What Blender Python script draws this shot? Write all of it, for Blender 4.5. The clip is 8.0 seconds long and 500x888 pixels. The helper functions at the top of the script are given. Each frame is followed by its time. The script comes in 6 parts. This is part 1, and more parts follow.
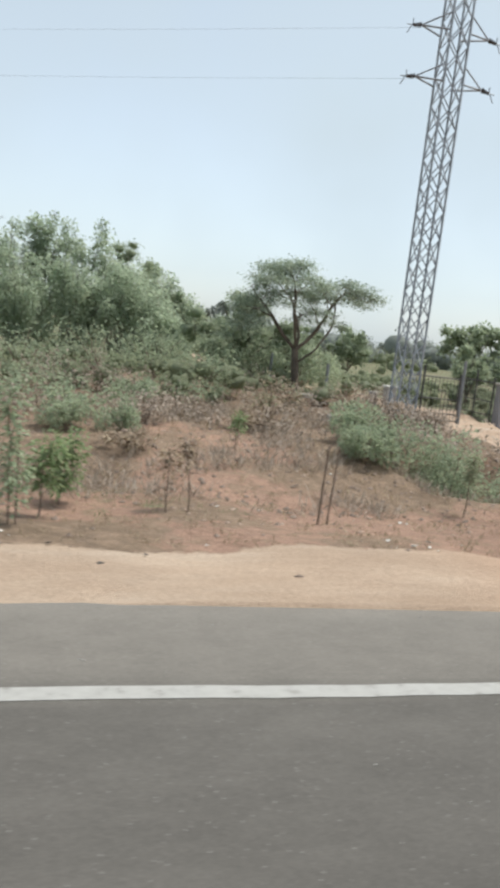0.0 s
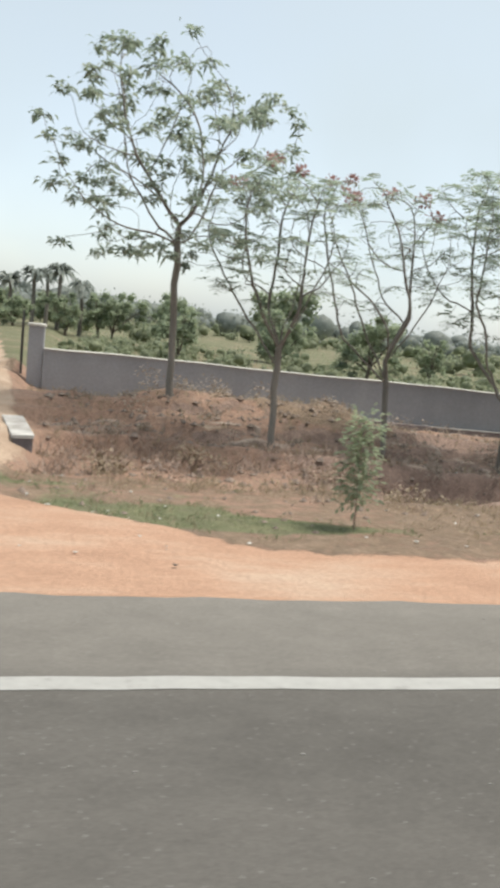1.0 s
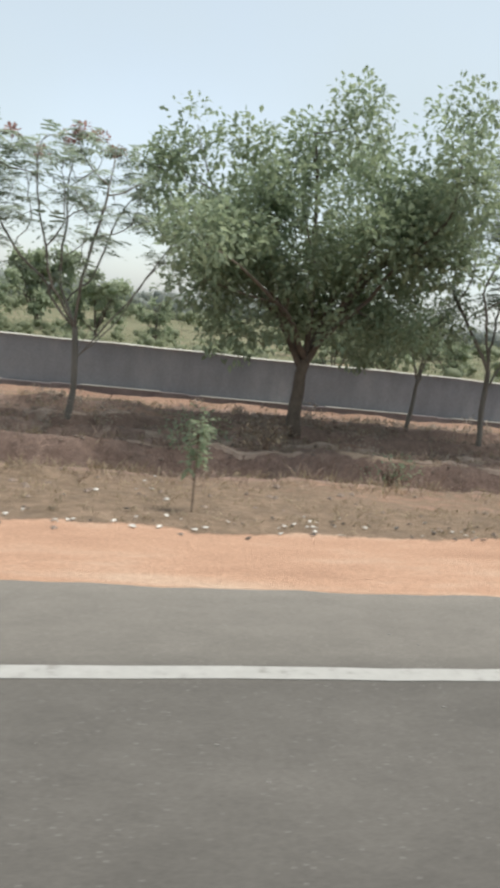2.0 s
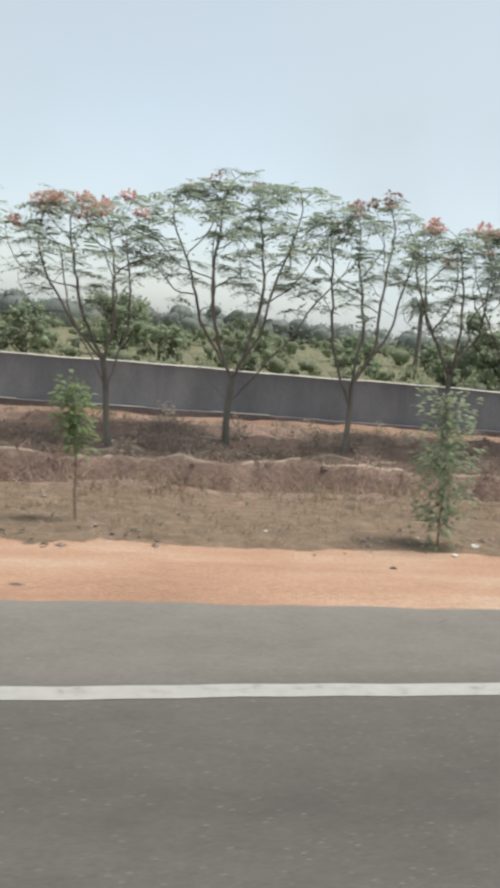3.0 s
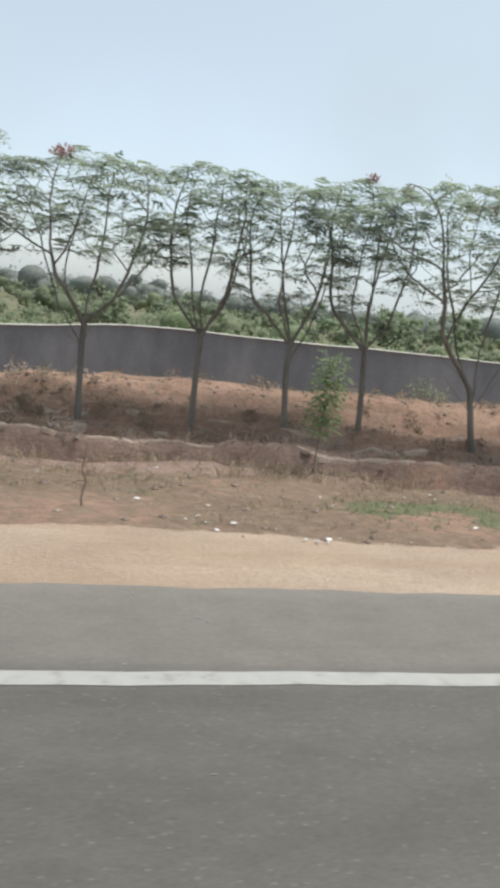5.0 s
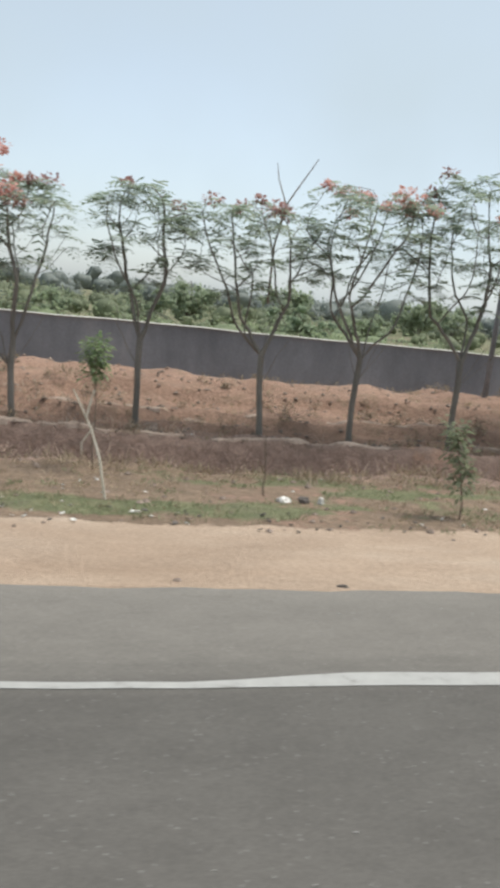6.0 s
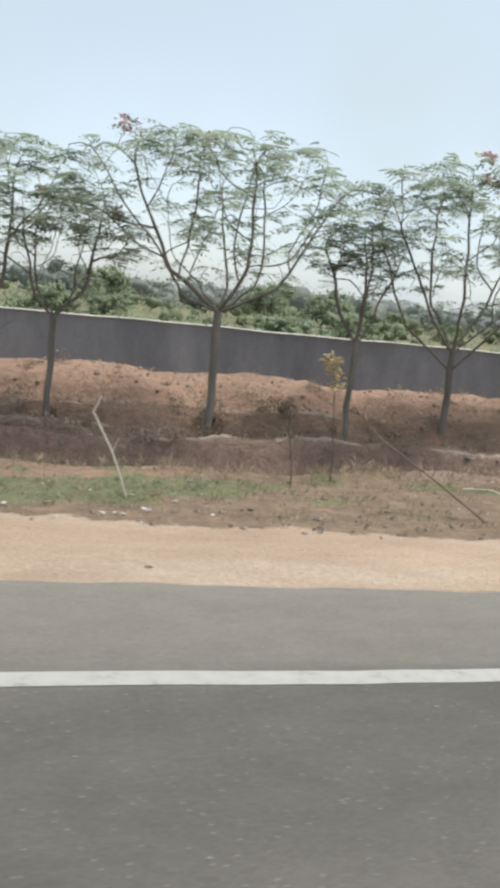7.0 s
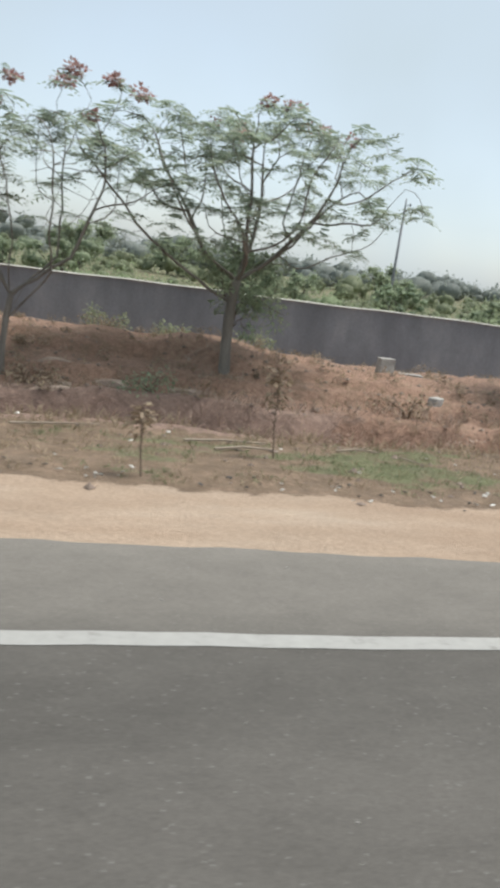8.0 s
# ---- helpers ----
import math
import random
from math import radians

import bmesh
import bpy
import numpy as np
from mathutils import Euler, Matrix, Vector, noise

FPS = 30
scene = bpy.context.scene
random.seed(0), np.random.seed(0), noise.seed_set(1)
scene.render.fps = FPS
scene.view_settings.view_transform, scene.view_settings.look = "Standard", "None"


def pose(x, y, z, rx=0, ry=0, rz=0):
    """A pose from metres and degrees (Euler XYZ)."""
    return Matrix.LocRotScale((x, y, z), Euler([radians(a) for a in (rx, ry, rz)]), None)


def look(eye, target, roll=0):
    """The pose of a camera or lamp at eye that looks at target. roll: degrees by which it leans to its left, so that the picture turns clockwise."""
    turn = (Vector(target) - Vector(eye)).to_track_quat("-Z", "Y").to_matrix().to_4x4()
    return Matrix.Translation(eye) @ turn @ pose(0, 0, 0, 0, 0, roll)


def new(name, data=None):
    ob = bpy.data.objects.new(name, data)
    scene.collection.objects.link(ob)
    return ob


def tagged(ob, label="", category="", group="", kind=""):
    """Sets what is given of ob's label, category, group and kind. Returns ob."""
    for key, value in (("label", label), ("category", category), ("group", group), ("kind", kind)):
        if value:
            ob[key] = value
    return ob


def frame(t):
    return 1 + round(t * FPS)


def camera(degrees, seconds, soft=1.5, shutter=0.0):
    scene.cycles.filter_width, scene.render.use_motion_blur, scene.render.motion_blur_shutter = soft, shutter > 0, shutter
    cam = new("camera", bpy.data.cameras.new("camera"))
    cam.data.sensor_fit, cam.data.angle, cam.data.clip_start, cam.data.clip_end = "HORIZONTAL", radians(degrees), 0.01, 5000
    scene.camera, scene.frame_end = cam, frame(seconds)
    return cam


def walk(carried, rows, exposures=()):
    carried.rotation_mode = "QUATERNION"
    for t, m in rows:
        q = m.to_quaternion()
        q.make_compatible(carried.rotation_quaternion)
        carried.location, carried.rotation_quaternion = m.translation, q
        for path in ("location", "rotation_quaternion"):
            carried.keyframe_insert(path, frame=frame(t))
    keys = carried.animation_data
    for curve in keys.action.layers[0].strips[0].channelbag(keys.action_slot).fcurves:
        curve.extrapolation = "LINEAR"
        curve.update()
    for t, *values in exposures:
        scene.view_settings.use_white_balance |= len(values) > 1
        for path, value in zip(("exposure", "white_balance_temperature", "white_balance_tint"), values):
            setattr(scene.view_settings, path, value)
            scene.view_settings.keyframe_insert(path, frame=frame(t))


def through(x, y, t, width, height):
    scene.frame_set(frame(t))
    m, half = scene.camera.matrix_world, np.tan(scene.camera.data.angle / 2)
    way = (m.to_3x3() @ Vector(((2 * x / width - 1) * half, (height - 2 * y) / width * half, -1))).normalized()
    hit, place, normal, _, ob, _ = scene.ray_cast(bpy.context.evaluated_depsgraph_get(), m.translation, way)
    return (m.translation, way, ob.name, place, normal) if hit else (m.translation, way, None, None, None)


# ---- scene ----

# ---- camera: carried in a vehicle at about fifty kilometres an hour, looking out sideways ----
cam = camera(37.2, 8.0, soft=4.0, shutter=0.05)
# seconds, metres along the road, metres across it, yaw, pitch, roll
DRIVE = [
    (0, 0.00, 0.02, -14.61, -8.44, 6.53),
    (0.1, 1.37, 0.02, -15.03, -8.90, 7.68),
    (0.2, 2.74, 0.02, -13.71, -9.85, 7.22),
    (0.3, 4.11, 0.02, -14.50, -8.78, 7.62),
    (0.4, 5.49, 0.02, -12.71, -9.73, 8.33),
    (0.5, 6.87, 0.02, -14.13, -11.15, 7.27),
    (0.6, 8.24, 0.02, -12.43, -10.78, 6.02),
    (0.7, 9.63, 0.02, -12.28, -9.78, 6.55),
    (0.8, 11.02, 0.03, -11.11, -10.90, 7.14),
    (0.9, 12.41, 0.03, -12.04, -10.93, 6.69),
    (1, 13.81, 0.03, -13.27, -9.25, 6.54),
    (1.1, 15.22, 0.04, -12.52, -9.80, 6.78),
    (1.2, 16.63, 0.04, -13.95, -9.96, 7.86),
    (2.3, 32.14, 0.04, -12.52, -9.98, 6.41),
    (2.4, 33.55, 0.04, -13.67, -9.07, 7.07),
    (2.5, 34.96, 0.04, -12.82, -9.78, 6.67),
    (2.6, 36.38, 0.04, -13.99, -9.68, 4.84),
    (2.7, 37.79, 0.05, -12.45, -8.91, 4.77),
    (2.8, 39.22, 0.05, -12.41, -9.60, 7.45),
    (2.9, 40.64, 0.06, -11.64, -10.43, 7.45),
    (3, 42.07, 0.06, -12.07, -9.02, 5.40),
    (3.1, 43.50, 0.07, -14.02, -9.67, 7.65),
    (3.2, 44.92, 0.07, -12.90, -10.00, 6.19),
    (3.3, 46.34, 0.07, -14.09, -8.16, 6.18),
    (3.4, 47.75, 0.08, -13.98, -9.32, 8.39),
    (3.5, 49.85, 0.08, -11.36, -9.05, 3.05),
    (3.6, 50.90, 0.08, -12.17, -8.05, 5.72),
    (3.7, 52.06, 0.09, -13.88, -11.07, 6.29),
    (3.8, 53.37, 0.09, -12.10, -9.27, 3.78),
    (3.9, 54.78, 0.10, -14.11, -8.87, 8.77),
    (4, 56.20, 0.11, -13.93, -11.31, 8.66),
    (4.1, 57.61, 0.11, -13.72, -9.52, 6.12),
    (4.2, 59.02, 0.12, -13.51, -9.31, 7.06),
    (5.3, 74.40, 0.20, -12.23, -10.87, 6.30),
    (5.4, 75.79, 0.21, -12.73, -10.26, 6.45),
    (5.5, 77.17, 0.21, -11.40, -10.29, 6.32),
    (5.6, 78.55, 0.21, -12.45, -11.27, 6.49),
    (5.7, 79.93, 0.22, -10.95, -11.33, 5.29),
    (5.8, 81.31, 0.22, -12.25, -9.75, 6.64),
    (5.9, 82.68, 0.23, -10.71, -10.31, 6.75),
    (6, 84.05, 0.24, -12.36, -10.94, 5.91),
    (6.1, 85.39, 0.24, -11.36, -10.29, 4.64),
    (6.2, 86.74, 0.24, -12.57, -11.11, 7.29),
    (6.3, 88.07, 0.24, -11.23, -11.77, 5.89),
    (6.4, 89.41, 0.23, -12.30, -11.18, 6.04),
    (6.5, 90.74, 0.23, -11.58, -11.61, 6.34),
    (6.6, 92.09, 0.23, -12.85, -11.85, 5.91),
    (6.7, 93.44, 0.24, -12.28, -11.42, 6.71),
    (6.8, 94.81, 0.24, -13.09, -10.94, 7.05),
    (6.9, 96.18, 0.24, -13.74, -11.72, 6.95),
    (7, 97.55, 0.24, -12.26, -11.13, 5.83),
    (7.1, 98.93, 0.24, -13.02, -11.99, 6.79),
    (7.2, 100.32, 0.24, -11.50, -12.68, 5.14),
    (7.3, 101.71, 0.24, -12.30, -11.07, 7.06),
    (7.4, 103.10, 0.25, -11.51, -13.86, 7.70),
    (7.5, 104.50, 0.25, -12.24, -11.64, 5.19),
    (7.6, 105.89, 0.26, -12.64, -12.07, 7.60),
    (7.7, 107.29, 0.26, -13.04, -14.58, 4.85),
    (7.8, 108.67, 0.25, -12.07, -11.86, 4.50),
    (7.9, 110.06, 0.25, -13.83, -12.64, 8.17),
    (8, 111.45, 0.25, -13.62, -13.70, 7.72),
]


def carried_pose(x, y, yaw, pitch, roll):
    a, b, c = radians(yaw), radians(pitch), radians(roll)
    ahead = Vector((-math.sin(a) * math.cos(b), math.cos(a) * math.cos(b), math.sin(b)))
    eye = Vector((x, y, 1.94))
    return look(eye, eye + ahead, roll)


walk(cam, [(t, carried_pose(*p)) for t, *p in DRIVE], [(t, e, k, 8) for t, e, k in ((0.0, 0.82, 6500), (0.5, 0.68, 6650), (1.0, 0.92, 6700), (2.5, 0.84, 6600), (3.0, 0.77, 6650), (3.5, 0.76, 6350), (4.0, 0.87, 6500), (5.5, 0.76, 6400), (6.0, 0.76, 6450), (6.5, 0.82, 6450), (7.5, 0.9, 6530), (8.0, 0.77, 6450))])

# ---- daylight: hazy sky, weak veiled sun ----
world = bpy.data.worlds.new("hazy_sky")
scene.world = world
world.use_nodes = True
wn = world.node_tree
sky = wn.nodes.new("ShaderNodeTexSky")
sky.sky_type = "NISHITA"
sky.sun_disc = False
sky.sun_elevation, sky.sun_rotation = radians(68), radians(88)
sky.air_density, sky.dust_density, sky.ozone_density = 1.0, 1.3, 0.8
haze = wn.nodes.new("ShaderNodeHueSaturation")
haze.inputs["Saturation"].default_value = 0.58
haze.inputs["Hue"].default_value = 0.492
wn.links.new(sky.outputs[0], haze.inputs["Color"])
veil = wn.nodes.new("ShaderNodeMix")
veil.data_type = "RGBA"
cloud = wn.nodes.new("ShaderNodeTexNoise")
cloud.inputs["Scale"].default_value, cloud.inputs["Detail"].default_value = 2.2, 4.0
where = wn.nodes.new("ShaderNodeTexCoord")
thin = wn.nodes.new("ShaderNodeMapRange")
thin.inputs[1].default_value, thin.inputs[2].default_value, thin.inputs[3].default_value, thin.inputs[4].default_value = 0.35, 0.65, 0.3, 0.85
wn.links.new(where.outputs["Generated"], cloud.inputs["Vector"])
wn.links.new(cloud.outputs["Fac"], thin.inputs[0])
wn.links.new(thin.outputs[0], veil.inputs[0])
veil.inputs[7].default_value = (3.15, 3.66, 4.02, 1)
wn.links.new(haze.outputs[0], veil.inputs[6])
wn.links.new(veil.outputs[2], wn.nodes["Background"].inputs[0])
wn.nodes["Background"].inputs[1].default_value = 0.113
sun_light = bpy.data.lights.new("sun", "SUN")
sun_light.energy, sun_light.angle, sun_light.color = 2.5, radians(22), (1.0, 0.96, 0.9)
sun = new("sun", sun_light)
sun.matrix_world = look((0, 0, 40), (-0.374, -0.013, 39.073))

# ---- materials ----
def nodes_of(name):
    m = bpy.data.materials.new(name)
    m.use_nodes = True
    return m, m.node_tree, m.node_tree.nodes["Principled BSDF"]


def noise_at(nt, scale, detail=5.0, rough=0.6, stretch=None):
    g = nt.nodes.new("ShaderNodeNewGeometry")
    n = nt.nodes.new("ShaderNodeTexNoise")
    n.inputs["Scale"].default_value, n.inputs["Detail"].default_value, n.inputs["Roughness"].default_value = scale, detail, rough
    if stretch:
        mp = nt.nodes.new("ShaderNodeMapping")
        mp.inputs["Scale"].default_value = stretch
        nt.links.new(g.outputs["Position"], mp.inputs[0])
        nt.links.new(mp.outputs[0], n.inputs["Vector"])
    else:
        nt.links.new(g.outputs["Position"], n.inputs["Vector"])
    return n.outputs["Fac"]


def ramp(nt, fac, *stops):
    r = nt.nodes.new("ShaderNodeValToRGB")
    while len(r.color_ramp.elements) < len(stops):
        r.color_ramp.elements.new(0.5)
    for e, (p, c) in zip(r.color_ramp.elements, stops):
        e.position, e.color = p, (*c, 1) if not isinstance(c, float) else (c, c, c, 1)
    nt.links.new(fac, r.inputs[0])
    return r.outputs[0]


def blend(nt, fac, a, b, how="MIX"):
    n = nt.nodes.new("ShaderNodeMix")
    n.data_type, n.blend_type = "RGBA", how
    for value, slot in ((fac, 0), (a, 6), (b, 7)):
        if isinstance(value, (float, int)):
            n.inputs[slot].default_value = value
        elif isinstance(value, tuple):
            n.inputs[slot].default_value = (*value, 1)
        else:
            nt.links.new(value, n.inputs[slot])
    return n.outputs[2]


def calc(nt, op, a, b):
    n = nt.nodes.new("ShaderNodeMath")
    n.operation = op
    for k, v in enumerate((a, b)):
        if isinstance(v, (float, int)):
            n.inputs[k].default_value = v
        else:
            nt.links.new(v, n.inputs[k])
    return n.outputs[0]


def bumped(nt, bsdf, fac, strength, distance=0.02):
    b = nt.nodes.new("ShaderNodeBump")
    b.inputs["Strength"].default_value, b.inputs["Distance"].default_value = strength, distance
    nt.links.new(fac, b.inputs["Height"])
    nt.links.new(b.outputs[0], bsdf.inputs["Normal"])


def rough_mat(name, dark, light, scale=3.0, fine=40.0, rough=0.9, bump=0.3, metal=0.0, stretch=None):
    """A worn surface: patches at one size, grain at a finer one."""
    m, nt, p = nodes_of(name)
    big, small = noise_at(nt, scale, stretch=stretch), noise_at(nt, fine, 3.0)
    c = ramp(nt, big, (0.3, dark), (0.7, light))
    c = blend(nt, 0.5, c, ramp(nt, small, (0.3, 0.35), (0.7, 0.65)), "OVERLAY")
    nt.links.new(c, p.inputs["Base Color"])
    p.inputs["Roughness"].default_value, p.inputs["Metallic"].default_value = rough, metal
    bumped(nt, p, small, bump, 0.01)
    return m


def leaf_mat(name, a, b, c, through=0.35):
    """Leaves that differ from one to the next and let some light through."""
    m, nt, p = nodes_of(name)
    g = nt.nodes.new("ShaderNodeNewGeometry")
    col = ramp(nt, g.outputs["Random Per Island"], (0.0, a), (0.55, b), (1.0, c))
    col = blend(nt, 0.6, col, ramp(nt, noise_at(nt, 0.9, 2.0), (0.3, 0.38), (0.7, 0.62)), "OVERLAY")
    dapple = noise_at(nt, 9.0, 5.0, 0.75)
    col = blend(nt, 0.5, col, ramp(nt, dapple, (0.32, 0.3), (0.68, 0.74)), "OVERLAY")
    nt.links.new(col, p.inputs["Base Color"])
    p.inputs["Roughness"].default_value = 0.6
    bumped(nt, p, dapple, 0.6, 0.06)
    t = nt.nodes.new("ShaderNodeBsdfTranslucent")
    nt.links.new(col, t.inputs[0])
    mix = nt.nodes.new("ShaderNodeMixShader")
    mix.inputs[0].default_value = through
    nt.links.new(p.outputs[0], mix.inputs[1])
    nt.links.new(t.outputs[0], mix.inputs[2])
    nt.links.new(mix.outputs[0], nt.nodes["Material Output"].inputs[0])
    return m


def ground_mat():
    """Sandy verge, thin dry grass, red earth and green fields, by the zones stored on the sheet."""
    m, nt, p = nodes_of("verge_and_fields")
    fine, mid, big = noise_at(nt, 30.0, 6.0, 0.7), noise_at(nt, 3.5, 5.0), noise_at(nt, 0.45, 4.0)
    streak = noise_at(nt, 0.9, 5.0, 0.6, (0.4, 1.4, 1.0))
    crumb = noise_at(nt, 9.0, 5.0, 0.7)

    def zone(name):
        a = nt.nodes.new("ShaderNodeAttribute")
        a.attribute_name = name
        s = calc(nt, "ADD", a.outputs["Fac"], calc(nt, "MULTIPLY", calc(nt, "SUBTRACT", mid, 0.5), 0.9))
        s = calc(nt, "ADD", s, calc(nt, "MULTIPLY", calc(nt, "SUBTRACT", fine, 0.5), 0.5))
        return ramp(nt, s, (0.42, 0.0), (0.58, 1.0))

    red = ramp(nt, big, (0.3, (0.27, 0.172, 0.127)), (0.7, (0.365, 0.236, 0.173)))
    red = blend(nt, ramp(nt, mid, (0.5, 0.0), (0.7, 0.55)), red, (0.2, 0.15, 0.1))
    sand = ramp(nt, streak, (0.3, (0.37, 0.275, 0.2)), (0.55, (0.42, 0.325, 0.245)), (0.75, (0.47, 0.38, 0.3)))
    rust = ramp(nt, streak, (0.3, (0.38, 0.222, 0.15)), (0.5, (0.48, 0.293, 0.2)), (0.72, (0.55, 0.41, 0.31)))
    sand = blend(nt, 0.45, sand, ramp(nt, noise_at(nt, 0.8, 5.0, 0.65, (0.7, 1.2, 1.0)), (0.32, 0.36), (0.68, 0.62)), "OVERLAY")
    tint = nt.nodes.new("ShaderNodeAttribute")
    tint.attribute_name = "rust"
    sand = blend(nt, tint.outputs["Fac"], sand, rust)
    dry = ramp(nt, mid, (0.3, (0.165, 0.12, 0.084)), (0.52, (0.22, 0.159, 0.112)), (0.72, (0.28, 0.202, 0.144)))
    green = ramp(nt, mid, (0.3, (0.12, 0.135, 0.07)), (0.7, (0.19, 0.185, 0.105)))
    field = ramp(nt, big, (0.32, (0.125, 0.135, 0.075)), (0.55, (0.17, 0.165, 0.1)), (0.74, (0.25, 0.19, 0.135)))
    # Brown cut earth, with some shade of bank and trees painted into its tone.
    shaded_soil = ramp(nt, mid, (0.3, (0.235, 0.163, 0.131)), (0.7, (0.325, 0.228, 0.184)))
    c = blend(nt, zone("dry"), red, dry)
    c = blend(nt, zone("shaded_soil"), c, shaded_soil)
    c = blend(nt, zone("green"), c, green)
    c = blend(nt, zone("field"), c, field)
    c = blend(nt, 0.45, c, ramp(nt, crumb, (0.3, 0.27), (0.7, 0.76)), "OVERLAY")
    litter_cover = ramp(nt, noise_at(nt, 2.1, 7.0, 0.75, (1.0, 1.0, 3.0)), (0.52, 0.0), (0.62, 0.7))
    c = blend(nt, litter_cover, c, blend(nt, 0.35, c, (0.2, 0.155, 0.125)))
    on_sand = zone("sand")
    c = blend(nt, on_sand, c, sand)
    c = blend(nt, 0.55, c, ramp(nt, fine, (0.25, 0.3), (0.75, 0.68)), "OVERLAY")
    nt.links.new(c, p.inputs["Base Color"])
    p.inputs["Roughness"].default_value = 0.95
    p.inputs["Specular IOR Level"].default_value = 0.2
    rugged = calc(nt, "MULTIPLY", crumb, calc(nt, "SUBTRACT", 1.6, calc(nt, "MULTIPLY", on_sand, 1.6)))
    bumped(nt, p, calc(nt, "ADD", calc(nt, "ADD", fine, mid), rugged), 0.7, 0.06)
    return m


def asphalt_mat():
    m, nt, p = nodes_of("asphalt")
    g = nt.nodes.new("ShaderNodeNewGeometry")
    sep = nt.nodes.new("ShaderNodeSeparateXYZ")
    nt.links.new(g.outputs["Position"], sep.inputs[0])
    fine, patch = noise_at(nt, 70.0, 6.0, 0.75), noise_at(nt, 0.7, 5.0, 0.6, (0.35, 1.2, 1.0))
    side_noise = noise_at(nt, 1.3, 4.0, 0.6, (0.12, 2.0, 1.0))
    c = ramp(nt, patch, (0.3, (0.086, 0.08, 0.072)), (0.7, (0.119, 0.11, 0.099)))
    # Paler from the edge line out to the road's edge, with an uneven border.
    side = ramp(nt, calc(nt, "ADD", calc(nt, "MULTIPLY", sep.outputs[1], 0.2), calc(nt, "MULTIPLY", calc(nt, "SUBTRACT", side_noise, 0.5), 0.12)),
                (0.72, 0.0), (0.79, 0.6), (0.94, 0.75), (1.0, 1.0))
    c = blend(nt, side, c, (0.192, 0.176, 0.155))
    mottle = noise_at(nt, 3.2, 6.0, 0.7, (0.8, 1.2, 1.0))
    c = blend(nt, 0.45, c, ramp(nt, mottle, (0.3, 0.38), (0.7, 0.6)), "OVERLAY")
    grain = noise_at(nt, 26.0, 5.0, 0.8)
    c = blend(nt, 0.6, c, ramp(nt, fine, (0.25, 0.3), (0.75, 0.68)), "OVERLAY")
    c = blend(nt, 0.32, c, ramp(nt, grain, (0.32, 0.34), (0.68, 0.64)), "OVERLAY")
    stones = nt.nodes.new("ShaderNodeTexVoronoi")
    stones.inputs["Scale"].default_value = 42.0
    nt.links.new(g.outputs["Position"], stones.inputs["Vector"])
    pick = nt.nodes.new("ShaderNodeSeparateColor")
    nt.links.new(stones.outputs["Color"], pick.inputs[0])
    chip = calc(nt, "MULTIPLY", ramp(nt, stones.outputs["Distance"], (0.12, 0.55), (0.3, 0.0)), ramp(nt, pick.outputs[0], (0.86, 0.0), (0.92, 1.0)))
    c = blend(nt, chip, c, (0.27, 0.26, 0.245))
    nt.links.new(c, p.inputs["Base Color"])
    p.inputs["Roughness"].default_value = 0.9
    p.inputs["Specular IOR Level"].default_value = 0.2
    bumped(nt, p, fine, 0.35, 0.008)
    return m


def paint_mat():
    m, nt, p = nodes_of("worn_road_paint")
    wear = noise_at(nt, 9.0, 6.0, 0.7)
    c = ramp(nt, wear, (0.33, (0.21, 0.2, 0.182)), (0.43, (0.3, 0.293, 0.274)), (0.7, (0.346, 0.337, 0.316)))
    nt.links.new(c, p.inputs["Base Color"])
    p.inputs["Roughness"].default_value = 0.7
    return m


def wall_mat():
    m, nt, p = nodes_of("weathered_render")
    stain, grain = noise_at(nt, 0.8, 6.0, 0.65, (1.0, 1.0, 0.35)), noise_at(nt, 18.0, 5.0)
    c = ramp(nt, stain, (0.3, (0.145, 0.151, 0.167)), (0.52, (0.207, 0.214, 0.232)), (0.74, (0.29, 0.293, 0.305)))
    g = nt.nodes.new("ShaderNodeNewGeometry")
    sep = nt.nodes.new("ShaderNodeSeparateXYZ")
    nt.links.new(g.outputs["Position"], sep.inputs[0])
    # Paler at the gate end, fading out along the wall.
    along_wall = calc(nt, "ADD", calc(nt, "MULTIPLY", sep.outputs[0], 0.01), calc(nt, "MULTIPLY", calc(nt, "SUBTRACT", stain, 0.5), 0.1))
    c = blend(nt, ramp(nt, along_wall, (0.18, 0.55), (0.3, 0.0)), c, (0.33, 0.33, 0.338))
    c = blend(nt, 0.28, c, ramp(nt, grain, (0.3, 0.35), (0.7, 0.65)), "OVERLAY")
    nt.links.new(c, p.inputs["Base Color"])
    p.inputs["Roughness"].default_value = 0.9
    bumped(nt, p, grain, 0.25, 0.01)
    return m


GROUND, ASPHALT, PAINT, WALL = ground_mat(), asphalt_mat(), paint_mat(), wall_mat()
COPING = rough_mat("pale_mortar", (0.36, 0.345, 0.31), (0.55, 0.53, 0.48), 2.0, 30.0)
PLINTH = rough_mat("plinth_stone", (0.119, 0.105, 0.107), (0.21, 0.182, 0.181), 1.5, 25.0)
BARK = rough_mat("grey_bark", (0.123, 0.111, 0.0944), (0.246, 0.221, 0.189), 4.0, 50.0, bump=0.6, stretch=(1, 1, 0.3))
DARK_BARK = rough_mat("dark_bark", (0.0834, 0.0651, 0.0505), (0.182, 0.144, 0.112), 4.0, 50.0, bump=0.6)
STICK = rough_mat("bleached_wood", (0.45, 0.4, 0.32), (0.66, 0.6, 0.5), 6.0, 60.0)
LOG = rough_mat("weathered_branch_wood", (0.24, 0.19, 0.145), (0.38, 0.315, 0.25), 6.0, 60.0)
